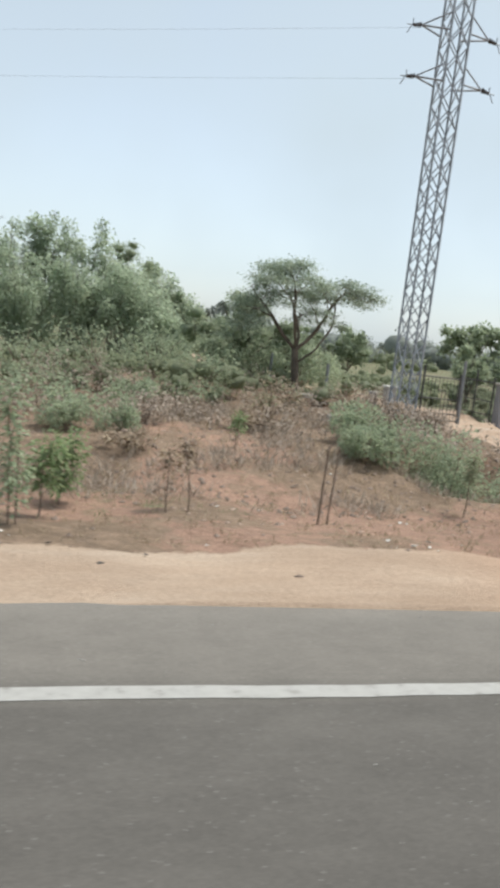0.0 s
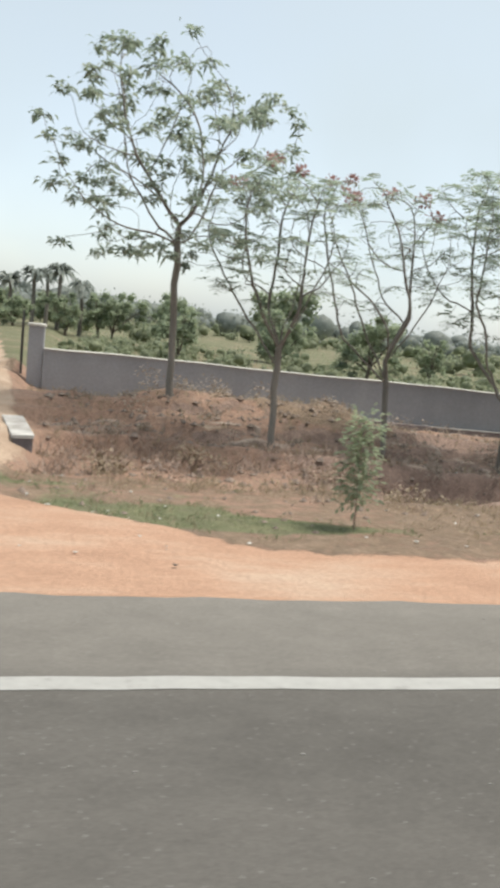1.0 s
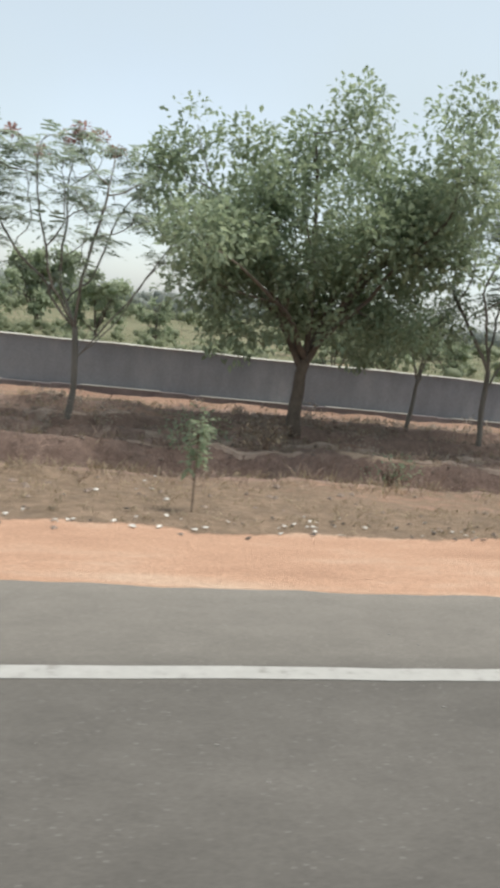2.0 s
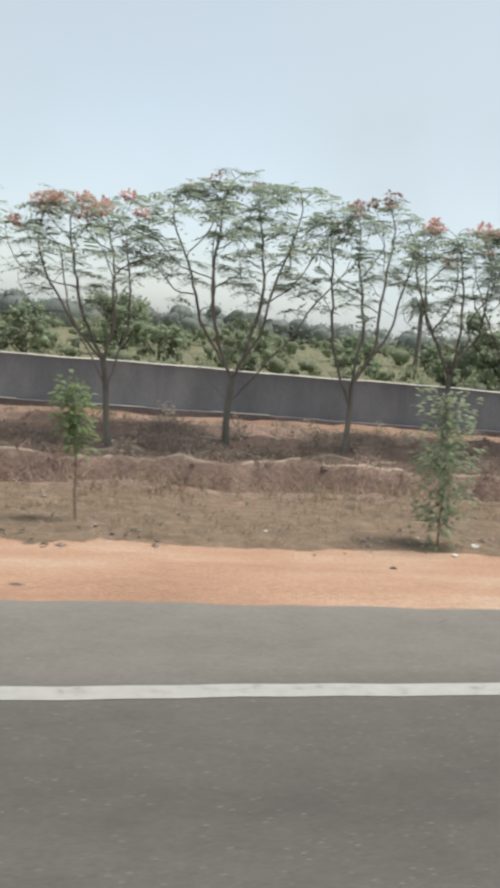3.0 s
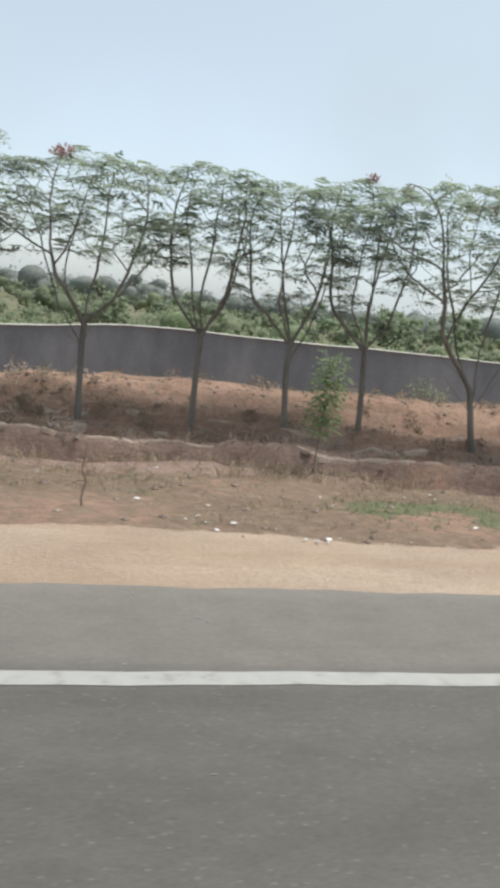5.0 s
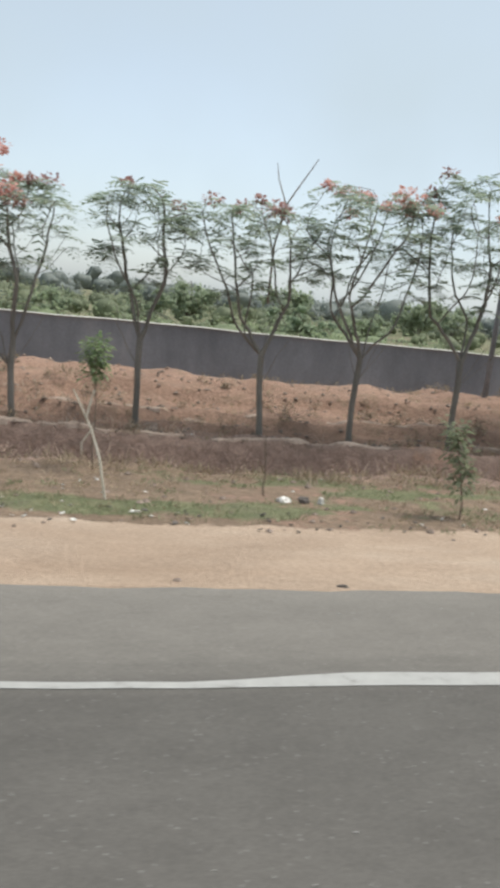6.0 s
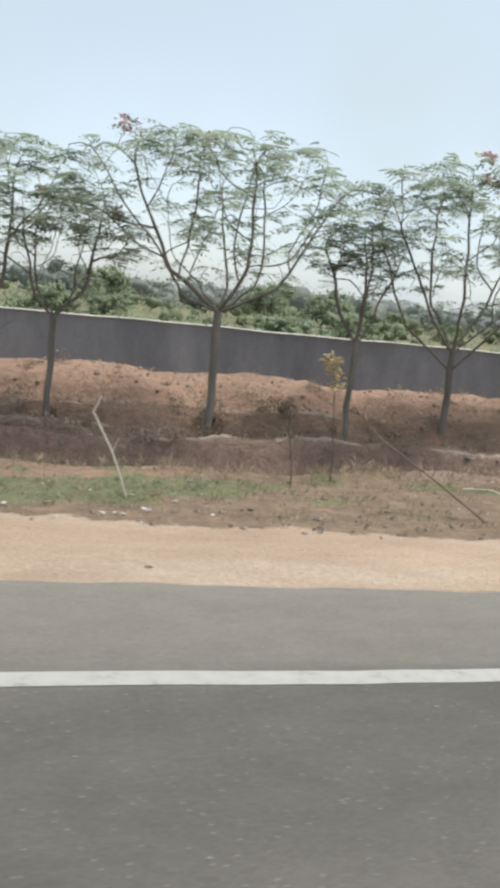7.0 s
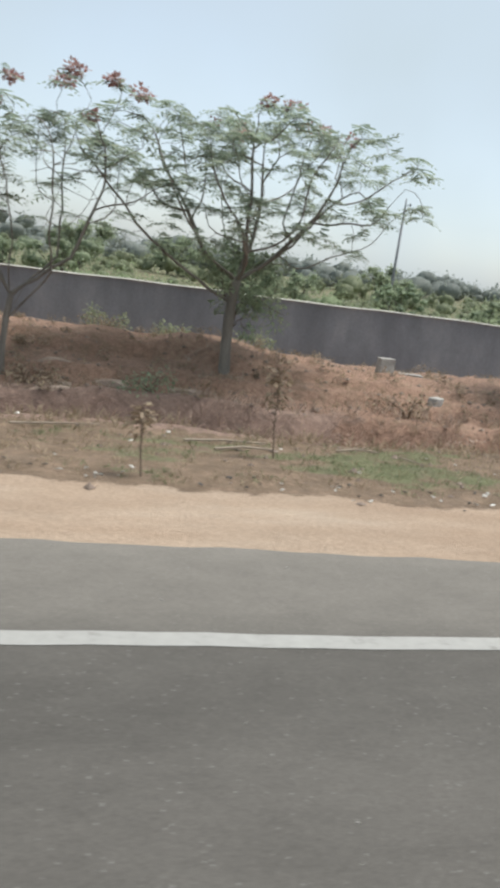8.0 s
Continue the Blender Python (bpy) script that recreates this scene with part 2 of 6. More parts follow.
TWIG = rough_mat("dry_twig", (0.13, 0.095, 0.07), (0.22, 0.16, 0.12), 6.0, 60.0)
STEEL = rough_mat("galvanised_steel", (0.207, 0.224, 0.247), (0.345, 0.368, 0.397), 2.0, 40.0, rough=0.6, bump=0.1, metal=0.1)
DARK_STEEL = rough_mat("dull_steel", (0.156, 0.163, 0.172), (0.247, 0.257, 0.27), 2.0, 40.0, rough=0.65, bump=0.1, metal=0.1)
GATE_STEEL = rough_mat("black_gate_paint", (0.03, 0.03, 0.032), (0.07, 0.065, 0.06), 5.0, 40.0, rough=0.6, bump=0.1)
CONCRETE = rough_mat("old_concrete", (0.2, 0.19, 0.175), (0.33, 0.315, 0.29), 2.0, 30.0)
WEATHERED = rough_mat("weathered_limewash", (0.22, 0.2, 0.18), (0.5, 0.48, 0.45), 2.6, 30.0)
POLE_GREY = rough_mat("grey_pole_concrete", (0.182, 0.189, 0.203), (0.273, 0.28, 0.297), 2.0, 30.0)
PORCELAIN = rough_mat("brown_insulator", (0.06, 0.045, 0.04), (0.1, 0.08, 0.07), 5.0, 30.0, rough=0.35, bump=0.05)
YELLOW = rough_mat("yellow_paint", (0.6, 0.45, 0.03), (0.75, 0.58, 0.06), 6.0, 40.0, rough=0.6)
BLACK = rough_mat("black_paint", (0.02, 0.02, 0.02), (0.05, 0.05, 0.05), 6.0, 40.0)
LITTER = rough_mat("dirty_white_plastic", (0.42, 0.39, 0.35), (0.68, 0.65, 0.6), 8.0, 40.0, rough=0.5)
DARK_LITTER = rough_mat("dark_rag", (0.06, 0.05, 0.045), (0.13, 0.11, 0.095), 8.0, 40.0)
CRUST = rough_mat("pale_dry_earth", (0.28, 0.205, 0.16), (0.45, 0.35, 0.28), 3.0, 30.0)
STONE = rough_mat("field_stone", (0.16, 0.12, 0.095), (0.28, 0.215, 0.175), 6.0, 40.0)
FEATHER = leaf_mat("feathery_leaf", (0.228, 0.288, 0.215), (0.3, 0.354, 0.267), (0.384, 0.426, 0.325), 0.55)
PALE_LEAF = leaf_mat("pale_feathery_leaf", (0.263, 0.308, 0.222), (0.336, 0.375, 0.276), (0.414, 0.442, 0.348), 0.55)
BROAD = leaf_mat("broad_leaf", (0.221, 0.28, 0.179), (0.272, 0.333, 0.21), (0.346, 0.407, 0.264), 0.45)
OPEN_LEAF = leaf_mat("drooping_leaf", (0.228, 0.282, 0.215), (0.288, 0.342, 0.26), (0.372, 0.414, 0.325), 0.5)
DEEP = leaf_mat("deep_green_leaf", (0.267, 0.32, 0.213), (0.305, 0.356, 0.234), (0.356, 0.404, 0.265), 0.55)
FRESH = leaf_mat("fresh_green_leaf", (0.172, 0.253, 0.115), (0.23, 0.305, 0.144), (0.287, 0.345, 0.178), 0.45)
GUM = leaf_mat("grey_green_leaf", (0.325, 0.395, 0.287), (0.385, 0.448, 0.32), (0.476, 0.529, 0.386), 0.6)
SCRUB = leaf_mat("field_scrub_leaf", (0.225, 0.256, 0.158), (0.248, 0.279, 0.173), (0.287, 0.31, 0.195), 0.55)
HEDGE = leaf_mat("hedge_leaf", (0.272, 0.329, 0.189), (0.296, 0.354, 0.202), (0.338, 0.388, 0.228), 0.55)
# Haze of distance is put into this leaf colour: paler, greyer, bluer.
HAZED_LEAF = leaf_mat("haze_tinted_leaf", (0.237, 0.263, 0.24), (0.256, 0.283, 0.257), (0.281, 0.306, 0.273), 0.5)
WITHERED = leaf_mat("withered_leaf", (0.2, 0.145, 0.1), (0.27, 0.205, 0.14), (0.35, 0.28, 0.185), 0.2)
THORN = leaf_mat("grey_brown_twig", (0.275, 0.226, 0.182), (0.341, 0.281, 0.226), (0.407, 0.341, 0.275), 0.25)
DARK_BRUSH = leaf_mat("dark_dead_stalk", (0.248, 0.18, 0.144), (0.327, 0.238, 0.187), (0.435, 0.318, 0.246), 0.25)
DRY_BLADE = leaf_mat("dry_blade", (0.24, 0.185, 0.115), (0.32, 0.25, 0.16), (0.4, 0.33, 0.22), 0.3)
GREEN_BLADE = leaf_mat("green_blade", (0.15, 0.185, 0.09), (0.19, 0.215, 0.11), (0.25, 0.25, 0.15), 0.4)
BLOSSOM = leaf_mat("red_blossom", (0.58, 0.28, 0.235), (0.64, 0.36, 0.31), (0.66, 0.44, 0.39), 0.5)
YELLOWED = leaf_mat("yellowed_leaf", (0.36, 0.27, 0.11), (0.43, 0.34, 0.15), (0.47, 0.4, 0.2), 0.35)
PINK = leaf_mat("faded_blossom", (0.34, 0.17, 0.155), (0.41, 0.25, 0.225), (0.44, 0.33, 0.3), 0.4)

# ---- mesh helpers ----
rnd = np.random.default_rng(7)


class Build:
    """Vertices and faces gathered for one mesh."""

    def __init__(self):
        self.v, self.f = [], []

    def tube(self, pts, radii, sides=5, cap=True):
        pts = [Vector(p) for p in pts]
        start = len(self.v)
        for k, p in enumerate(pts):
            d = (pts[min(k + 1, len(pts) - 1)] - pts[max(k - 1, 0)])
            d = d.normalized() if d.length > 1e-9 else Vector((0, 0, 1))
            a = d.cross(Vector((0.31, 0.95, 0.05)))
            a = a.normalized() if a.length > 1e-6 else Vector((1, 0, 0))
            b = d.cross(a)
            for s in range(sides):
                w = 2 * math.pi * s / sides
                self.v.append(tuple(p + (a * math.cos(w) + b * math.sin(w)) * radii[k]))
        for k in range(len(pts) - 1):
            for s in range(sides):
                i, j = start + k * sides + s, start + k * sides + (s + 1) % sides
                self.f.append((i, j, j + sides, i + sides))
        if cap:
            self.f.append(tuple(start + s for s in reversed(range(sides))))
            self.f.append(tuple(start + (len(pts) - 1) * sides + s for s in range(sides)))
        return self

    def box(self, lo, hi, bevel=0.0, turn=0.0, lean=0.0):
        """A block with chamfered upright edges, turned about its middle."""
        cx, cy = (lo[0] + hi[0]) / 2, (lo[1] + hi[1]) / 2
        w, d = (hi[0] - lo[0]) / 2, (hi[1] - lo[1]) / 2
        b = min(bevel, w * 0.9, d * 0.9)
        ring = [(-w + b, -d), (w - b, -d), (w, -d + b), (w, d - b), (w - b, d), (-w + b, d), (-w, d - b), (-w, -d + b)] if b else [(-w, -d), (w, -d), (w, d), (-w, d)]
        c, s, start, n = math.cos(turn), math.sin(turn), len(self.v), len(ring)
        levels = [(lo[2], 1.0), (hi[2] - b, 1.0), (hi[2], 1.0 - b / max(w, d, 1e-6))] if b else [(lo[2], 1.0), (hi[2], 1.0)]
        for z, k in levels:
            for x, y in ring:
                self.v.append((cx + (x * c - y * s) * k + lean * (z - lo[2]), cy + (x * s + y * c) * k, z))
        for lv in range(len(levels) - 1):
            for q in range(n):
                i, j = start + lv * n + q, start + lv * n + (q + 1) % n
                self.f.append((i, j, j + n, i + n))
        self.f.append(tuple(start + q for q in reversed(range(n))))
        self.f.append(tuple(start + (len(levels) - 1) * n + q for q in range(n)))
        return self

    def bar(self, a, b, r):
        """A straight angle or rod with a square section."""
        return self.tube([a, b], [r, r], 4)

    def lump(self, centre, size, seed=0, rough=0.25):
        """A crumpled or weathered lump, flat underneath."""
        bm = bmesh.new()
        bmesh.ops.create_icosphere(bm, subdivisions=2, radius=1.0)
        start = len(self.v)
        for vert in bm.verts:
            k = 1 + rough * 2 * (noise.noise(vert.co * 1.7 + Vector((seed * 7.3, seed * 1.9, 0))))
            z = max(vert.co.z * k, -0.45)
            self.v.append((centre[0] + vert.co.x * k * size[0], centre[1] + vert.co.y * k * size[1], centre[2] + (z + 0.45) * size[2]))
        self.f += [tuple(start + q.index for q in f.verts) for f in bm.faces]
        bm.free()
        return self


def place_mesh(name, me, material, parent, label):
    me.materials.append(material)
    ob = new(name, me)
    if parent is not None:
        ob.parent = parent
    if label:
        ob["label"] = label
    return ob


def origin_of(parent):
    o = Vector((0, 0, 0))
    while parent is not None:
        o += parent.location
        parent = parent.parent
    return o


def part(name, b, material, parent=None, label="", smooth=False):
    """One mesh under a thing; b holds world places."""
    o = origin_of(parent)
    me = bpy.data.meshes.new(name)
    me.from_pydata([(x - o.x, y - o.y, z - o.z) for x, y, z in b.v], [], b.f)
    if smooth:
        me.polygons.foreach_set("use_smooth", [True] * len(me.polygons))
    return place_mesh(name, me, material, parent, label)


def quads(name, q, material, parent=None, label=""):
    """One mesh of many loose four-cornered leaves, q: (n, 4, 3)."""
    q = np.asarray(q, np.float32) - np.array(origin_of(parent), np.float32)
    n = len(q)
    me = bpy.data.meshes.new(name)
    me.vertices.add(4 * n)
    me.vertices.foreach_set("co", q.ravel())
    me.loops.add(4 * n)
    me.loops.foreach_set("vertex_index", np.arange(4 * n, dtype=np.int32))
    me.polygons.add(n)
    me.polygons.foreach_set("loop_start", np.arange(0, 4 * n, 4, dtype=np.int32))
    me.update(calc_edges=True)
    return place_mesh(name, me, material, parent, label)


def thing(name, at, label, category, group=""):
    ob = new(name)
    ob.empty_display_size = 0.2
    ob.location = at
    return tagged(ob, label, category, group)


def unit(v):
    return v / np.maximum(np.linalg.norm(v, axis=-1, keepdims=True), 1e-9)


def leaf_quads(o, d, length, width, droop=0.0):
    """Pointed leaves from o along d."""
    o, d = np.asarray(o, float), unit(np.asarray(d, float))
    side = unit(np.cross(d, np.array([0, 0, 1.0]) + rnd.normal(0, 0.35, d.shape)))
    length, width = np.broadcast_to(length, len(o))[:, None], np.broadcast_to(width, len(o))[:, None]
    mid = o + d * length * 0.5
    end = o + d * length + np.array([0, 0, -1.0]) * droop * length
    return np.stack([o, mid + side * width / 2, end, mid - side * width / 2], 1)


def fronds(o, d, length):
    """Feathery fronds: pairs of narrow leaflets along a drooping rib."""
    d = unit(d)
    side = unit(np.cross(d, np.array([0, 0, 1.0])))
    out, steps = [], 4
    for j in range(steps):
        u = (j + 1) / steps
        rib = o + d * (length * u)[:, None] + np.array([0, 0, -1.0]) * (0.35 * length * u * u)[:, None]
        reach = length * 0.36 * math.sin(math.pi * (0.18 + 0.72 * u))
        step = d * (length * 0.56 / steps)[:, None]
        for s in (-1, 1):
            tip = rib + side * (s * reach)[:, None] + d * (reach * 0.35)[:, None] + np.array([0, 0, -1.0]) * (reach * rnd.uniform(0.05, 0.5, len(o)))[:, None]
            out.append(np.stack([rib - step * 0.34, rib + step * 0.34, tip + step * 0.26, tip - step * 0.26], 1))
    return np.concatenate(out)


def clump(centre, size, n, leaf, squash=1.0):
    """n loose leaves filling a rounded clump, denser to its rim."""
    v = unit(rnd.normal(size=(n, 3)))
    v *= (rnd.uniform(0.15, 1.0, n) ** 0.45)[:, None]
    o = np.asarray(centre) + v * np.asarray(size)
    d = unit(v + rnd.normal(0, 0.8, (n, 3)))
    ln = leaf * rnd.uniform(0.6, 1.3, n)
    return leaf_quads(o, d, ln, ln * 0.55, 0.15)


CUBE = [(-1, 0), (1, 0), (-1, 1), (1, 1), (-1, 2), (1, 2)]


def ball_grid(n=3):
    """A rounded grid of quads, welded, to be dented into leafy cores."""
    seen, verts, faces = {}, [], []
    for side, axis in CUBE:
        def corner(i, j):
            p = [0.0, 0.0, 0.0]
            p[axis], p[(axis + 1) % 3], p[(axis + 2) % 3] = float(side), -1 + 2 * i / n, -1 + 2 * j / n
            key = tuple(round(c, 3) for c in p)
            if key not in seen:
                seen[key] = len(verts)
                verts.append(p)
            return seen[key]
        for i in range(n):
            for j in range(n):
                q = (corner(i, j), corner(i + 1, j), corner(i + 1, j + 1), corner(i, j + 1))
                faces.append(q if side > 0 else q[::-1])
    return unit(np.array(verts)), np.array(faces)


def foliage(name, q, centres, sizes, material, parent=None, label=""):
    """Loose leaves over dented inner masses of the same leafage, as one mesh."""
    verts, faces = BALL
    centres, sizes = np.asarray(centres, float), np.asarray(sizes, float)
    n, k = len(centres), len(verts)
    dent = 1 + 0.3 * np.sin(verts @ rnd.normal(0, 2.6, (3, n)) + rnd.uniform(0, 6, n)).T[:, :, None]
    core = centres[:, None] + verts[None] * sizes[:, None] * dent
    both = np.concatenate([core.reshape(-1, 3), np.asarray(q).reshape(-1, 3)]) - np.array(origin_of(parent))
    index = np.concatenate([(faces[None] + k * np.arange(n)[:, None, None]).reshape(-1, 4), n * k + np.arange(4 * len(q)).reshape(-1, 4)]).astype(np.int32)
    me = bpy.data.meshes.new(name)
    me.vertices.add(len(both))
    me.vertices.foreach_set("co", both.astype(np.float32).ravel())
    me.loops.add(index.size)
    me.loops.foreach_set("vertex_index", index.ravel())
    me.polygons.add(len(index))
    me.polygons.foreach_set("loop_start", np.arange(0, index.size, 4, dtype=np.int32))
    me.polygons.foreach_set("use_smooth", np.arange(len(index)) < n * len(faces))
    me.update(calc_edges=True)
    return place_mesh(name, me, material, parent, label)


BALL = ball_grid()


def value_noise(x, y, seed=0):
    """Smooth noise between -1 and 1 on a lattice of one metre."""
    def h(i, j):
        return np.mod(np.sin(i * 127.1 + j * 311.7 + seed * 74.7) * 43758.5453, 1.0) * 2 - 1
    i, j = np.floor(x), np.floor(y)
    u, v = x - i, y - j
    u, v = u * u * (3 - 2 * u), v * v * (3 - 2 * v)
    return (h(i, j) * (1 - u) + h(i + 1, j) * u) * (1 - v) + (h(i, j + 1) * (1 - u) + h(i + 1, j + 1) * u) * v


def ease(a, b, x):
    t = np.clip((x - a) / (b - a), 0, 1)
    return t * t * (3 - 2 * t)


# ---- the lie of the land ----
def drive_mask(x, y):
    """1 on the earth drive that leaves the road and passes the gate."""
    mid = 11.3 - 0.11 * np.clip(y - 12, 0, 60) - 0.012 * np.clip(y - 20, 0, 80) ** 1.2
    half = 1.5 + 2.6 * (1 - ease(5.9, 8.2, y)) + 0.25 * ease(9.5, 10.5, y) * (1 - ease(12.5, 14.0, y)) * (x > 11.3)
    return 1 - ease(half - 0.25, half + 0.35, np.abs(x - mid))


def green_at(x, y):
    """How green the verge is: a few watered patches and some chance."""
    g = 0.45 * value_noise(x * 0.16, y * 0.45, 25) + 0.4 * value_noise(x * 1.9, y * 3.1, 71)
    for cx, cy, rx, ry in ((14.9, 7.3, 2.0, 0.6), (14.2, 7.5, 1.3, 0.5), (15.9, 7.1, 1.3, 0.4), (59.6, 7.3, 0.8, 0.4), (50.3, 7.3, 1.0, 0.4), (61.0, 7.7, 0.6, 0.3), (74.0, 8.0, 1.3, 0.9), (77.0, 8.2, 0.6, 0.4), (81.8, 7.6, 1.0, 0.6),
                           (84.0, 7.0, 1.5, 0.4), (94.6, 7.6, 2.2, 0.9), (93.9, 7.55, 1.3, 0.6), (95.6, 7.4, 1.2, 0.5), (98.6, 7.9, 0.9, 0.6), (96.9, 7.2, 1.0, 0.5), (104.0, 7.8, 0.9, 0.5), (105.6, 7.1, 0.7, 0.4), (115.0, 7.7, 1.4, 0.7)):
        g = g + 0.75 * np.exp(-((x - cx) / rx) ** 2 - ((y - cy) / ry) ** 2)
    return g


def bank_at(x, y):
    """Distance across the bank, bent in lobes along it."""
    return (y + 0.21 * value_noise(x * 0.7, y * 0.2, 3) + 0.11 * value_noise(x * 2.3, y * 0.6, 16) + 0.2 * value_noise(x * 0.33, y * 0.1, 17)
            + 0.24 * value_noise(x * 0.62, y * 0.15, 19) * (x > 13))


def land(x, y):
    """Height of the ground."""
    x, y = np.asarray(x, float), np.asarray(y, float)
    verge = -0.02 - 0.02 * ease(5.0, 6.4, y) - 0.2 * ease(6.4, 9.3, y)
    # beyond the gate: ditch, bank, terrace with the trees, crest, hollow at the wall
    e = bank_at(x, y)
    lip = 0.5 + 0.5 * ease(-0.2, 0.4, value_noise(x * 0.45, x * 0.0, 27))
    crest = 0.5 * ease(66, 72, x) + 0.035 * value_noise(x * 0.45, 1.0, 5) + 0.04 * value_noise(x * 1.4, 1.0, 15) + 0.025 * value_noise(x * 3.3, 1.0, 18) - 0.28 * ease(114, 117, x) + 0.3 * (1 - ease(19, 22, x)) * ease(14.0, 15.6, x) + 0.08
    a = -0.75 * ease(9.5, 10.3, e) * (0.2 + 0.8 * ease(17, 21, x)) + 0.58 * ease(11.8, 12.0, e) * (0.3 + 0.7 * ease(17, 21, x)) + 0.07 * lip * np.exp(-((e - 12.12) / 0.14) ** 2) - 0.1 * ease(12.4, 12.8, e) + 0.12 * ease(12.9, 13.0, e) + (crest - 0.05) * ease(13.9, 15.6, e) * (0.85 + 0.15 * value_noise(x * 1.1, 7.0, 8))
    a = a + 0.19 * ease(13.48, 13.6, e + 0.5 * value_noise(x * 0.5, 3.0, 2)) + 0.15 * ease(14.3, 14.42, e + 0.7 * value_noise(x * 0.7, 5.0, 14)) - 0.2 * ease(14.5, 16, e) - (crest + 0.2) * ease(16.2, 18.2, y)
    # before the gate: a rough rise
    b = 0.36 * ease(9.2, 11.8, e) + 0.35 * ease(16, 22, y) + 0.07 * value_noise(x * 0.8, y * 0.8, 4)
    b = b - 0.95 * ease(5.2, 6.8, x) * ease(9.8, 10.6, y) * (1 - ease(12.3, 13.0, y))
    west = 1 - ease(11.7, 12.8, x)
    z = verge + a * (1 - west) + b * west
    dm = drive_mask(x, y) * ease(5, 7, y) * (1 - ease(40, 60, y))
    z = z * (1 - dm) + dm * (0.0 + 0.1 * ease(13, 18, y))
    far = ease(19.8, 26, y)
    z = z * (1 - far) + far * (0.15 * west - 0.25 * (1 - west) + 0.12 * value_noise(x * 0.05, y * 0.05, 6))
    heap = np.exp(-((x - 61.7) / 0.62) ** 2 - ((y - 7.2) / 0.42) ** 2)
    z = z + 0.24 * heap
    for cx, cy, rx, ry, h in ((55.6, 15.6, 1.0, 0.7, 0.42), (57.9, 15.5, 0.9, 0.6, 0.3), (60.6, 15.3, 0.8, 0.5, 0.22), (16.2, 15.2, 1.3, 0.7, 0.2), (19.3, 15.6, 1.0, 0.6, 0.15)):
        z = z + h * np.exp(-((x - cx) / rx) ** 2 - ((y - cy) / ry) ** 2) * (1 + 0.5 * value_noise(x * 2.1, y * 2.1, 44))
    rough = value_noise(x * 1.1, y * 1.9, 13) * 0.045 + value_noise(x * 2.3, y * 2.3, 9) * 0.025 + value_noise(x * 4.1, y * 4.1, 12) * 0.016
    z = z + rough * ease(6.2, 9.0, y) * (0.8 + 0.5 * ease(9.0, 12.0, y))
    torn = value_noise(x * 1.9, y * 4.3, 41) * 0.05 + value_noise(x * 0.9, y * 2.2, 42) * 0.025
    z = z - 0.1 * ease(13.5, 15.5, y) * (1 - ease(17, 18, y)) * ease(19, 24, x) * (1 - ease(62, 67, x))
    z = z + torn * ease(10.4, 11.8, y) * (1 - ease(16.5, 18.0, y)) * (1 - drive_mask(x, y))
    z = np.where(y < 4.95, -0.1, z)
    return np.where(y < -7.0, -0.05, z)


def ground_z(x, y):
    return float(land(np.array([x]), np.array([y]))[0])


xs = np.concatenate([np.array([-2500, -1200, -600, -300, -160, -90, -50, -32, -24]), np.arange(-18, 132, 0.28), np.array([136, 142, 150, 165, 190, 230, 300, 420, 700, 1300, 2600])])
ys = np.concatenate([np.array([-2500, -1000, -400, -150, -60, -25, -12, -7.4, -7.0, 4.6, 4.9, 4.96]), np.arange(5.0, 11.4, 0.17), np.arange(11.5, 15.0, 0.085), np.arange(15.05, 20.4, 0.17), np.array([21, 22, 23.5, 25, 27, 30, 34, 39, 46, 55, 68, 85, 110, 150, 210, 320, 520, 900, 1600, 2800])])
gx, gy = np.meshgrid(xs, ys)
gz = land(gx, gy)
nx, ny = len(xs), len(ys)
me = bpy.data.meshes.new("ground")
me.vertices.add(nx * ny)
me.vertices.foreach_set("co", np.stack([gx, gy, gz], -1).astype(np.float32).ravel())
i0 = (np.arange(ny - 1)[:, None] * nx + np.arange(nx - 1)[None]).ravel()
face = np.stack([i0, i0 + 1, i0 + nx + 1, i0 + nx], 1).astype(np.int32)
me.loops.add(face.size)
me.loops.foreach_set("vertex_index", face.ravel())
me.polygons.add(len(face))
me.polygons.foreach_set("loop_start", np.arange(0, face.size, 4, dtype=np.int32))
me.polygons.foreach_set("use_smooth", np.ones(len(face), dtype=bool))
me.update(calc_edges=True)
edge_of_sand = 6.38 + 0.06 * value_noise(gx * 3.7, gy * 0.0, 33) + 0.22 * value_noise(gx * 0.35, gy * 0.0, 21) + 0.12 * value_noise(gx * 1.3, gy * 0.0, 22)
ledge = bank_at(gx, gy)
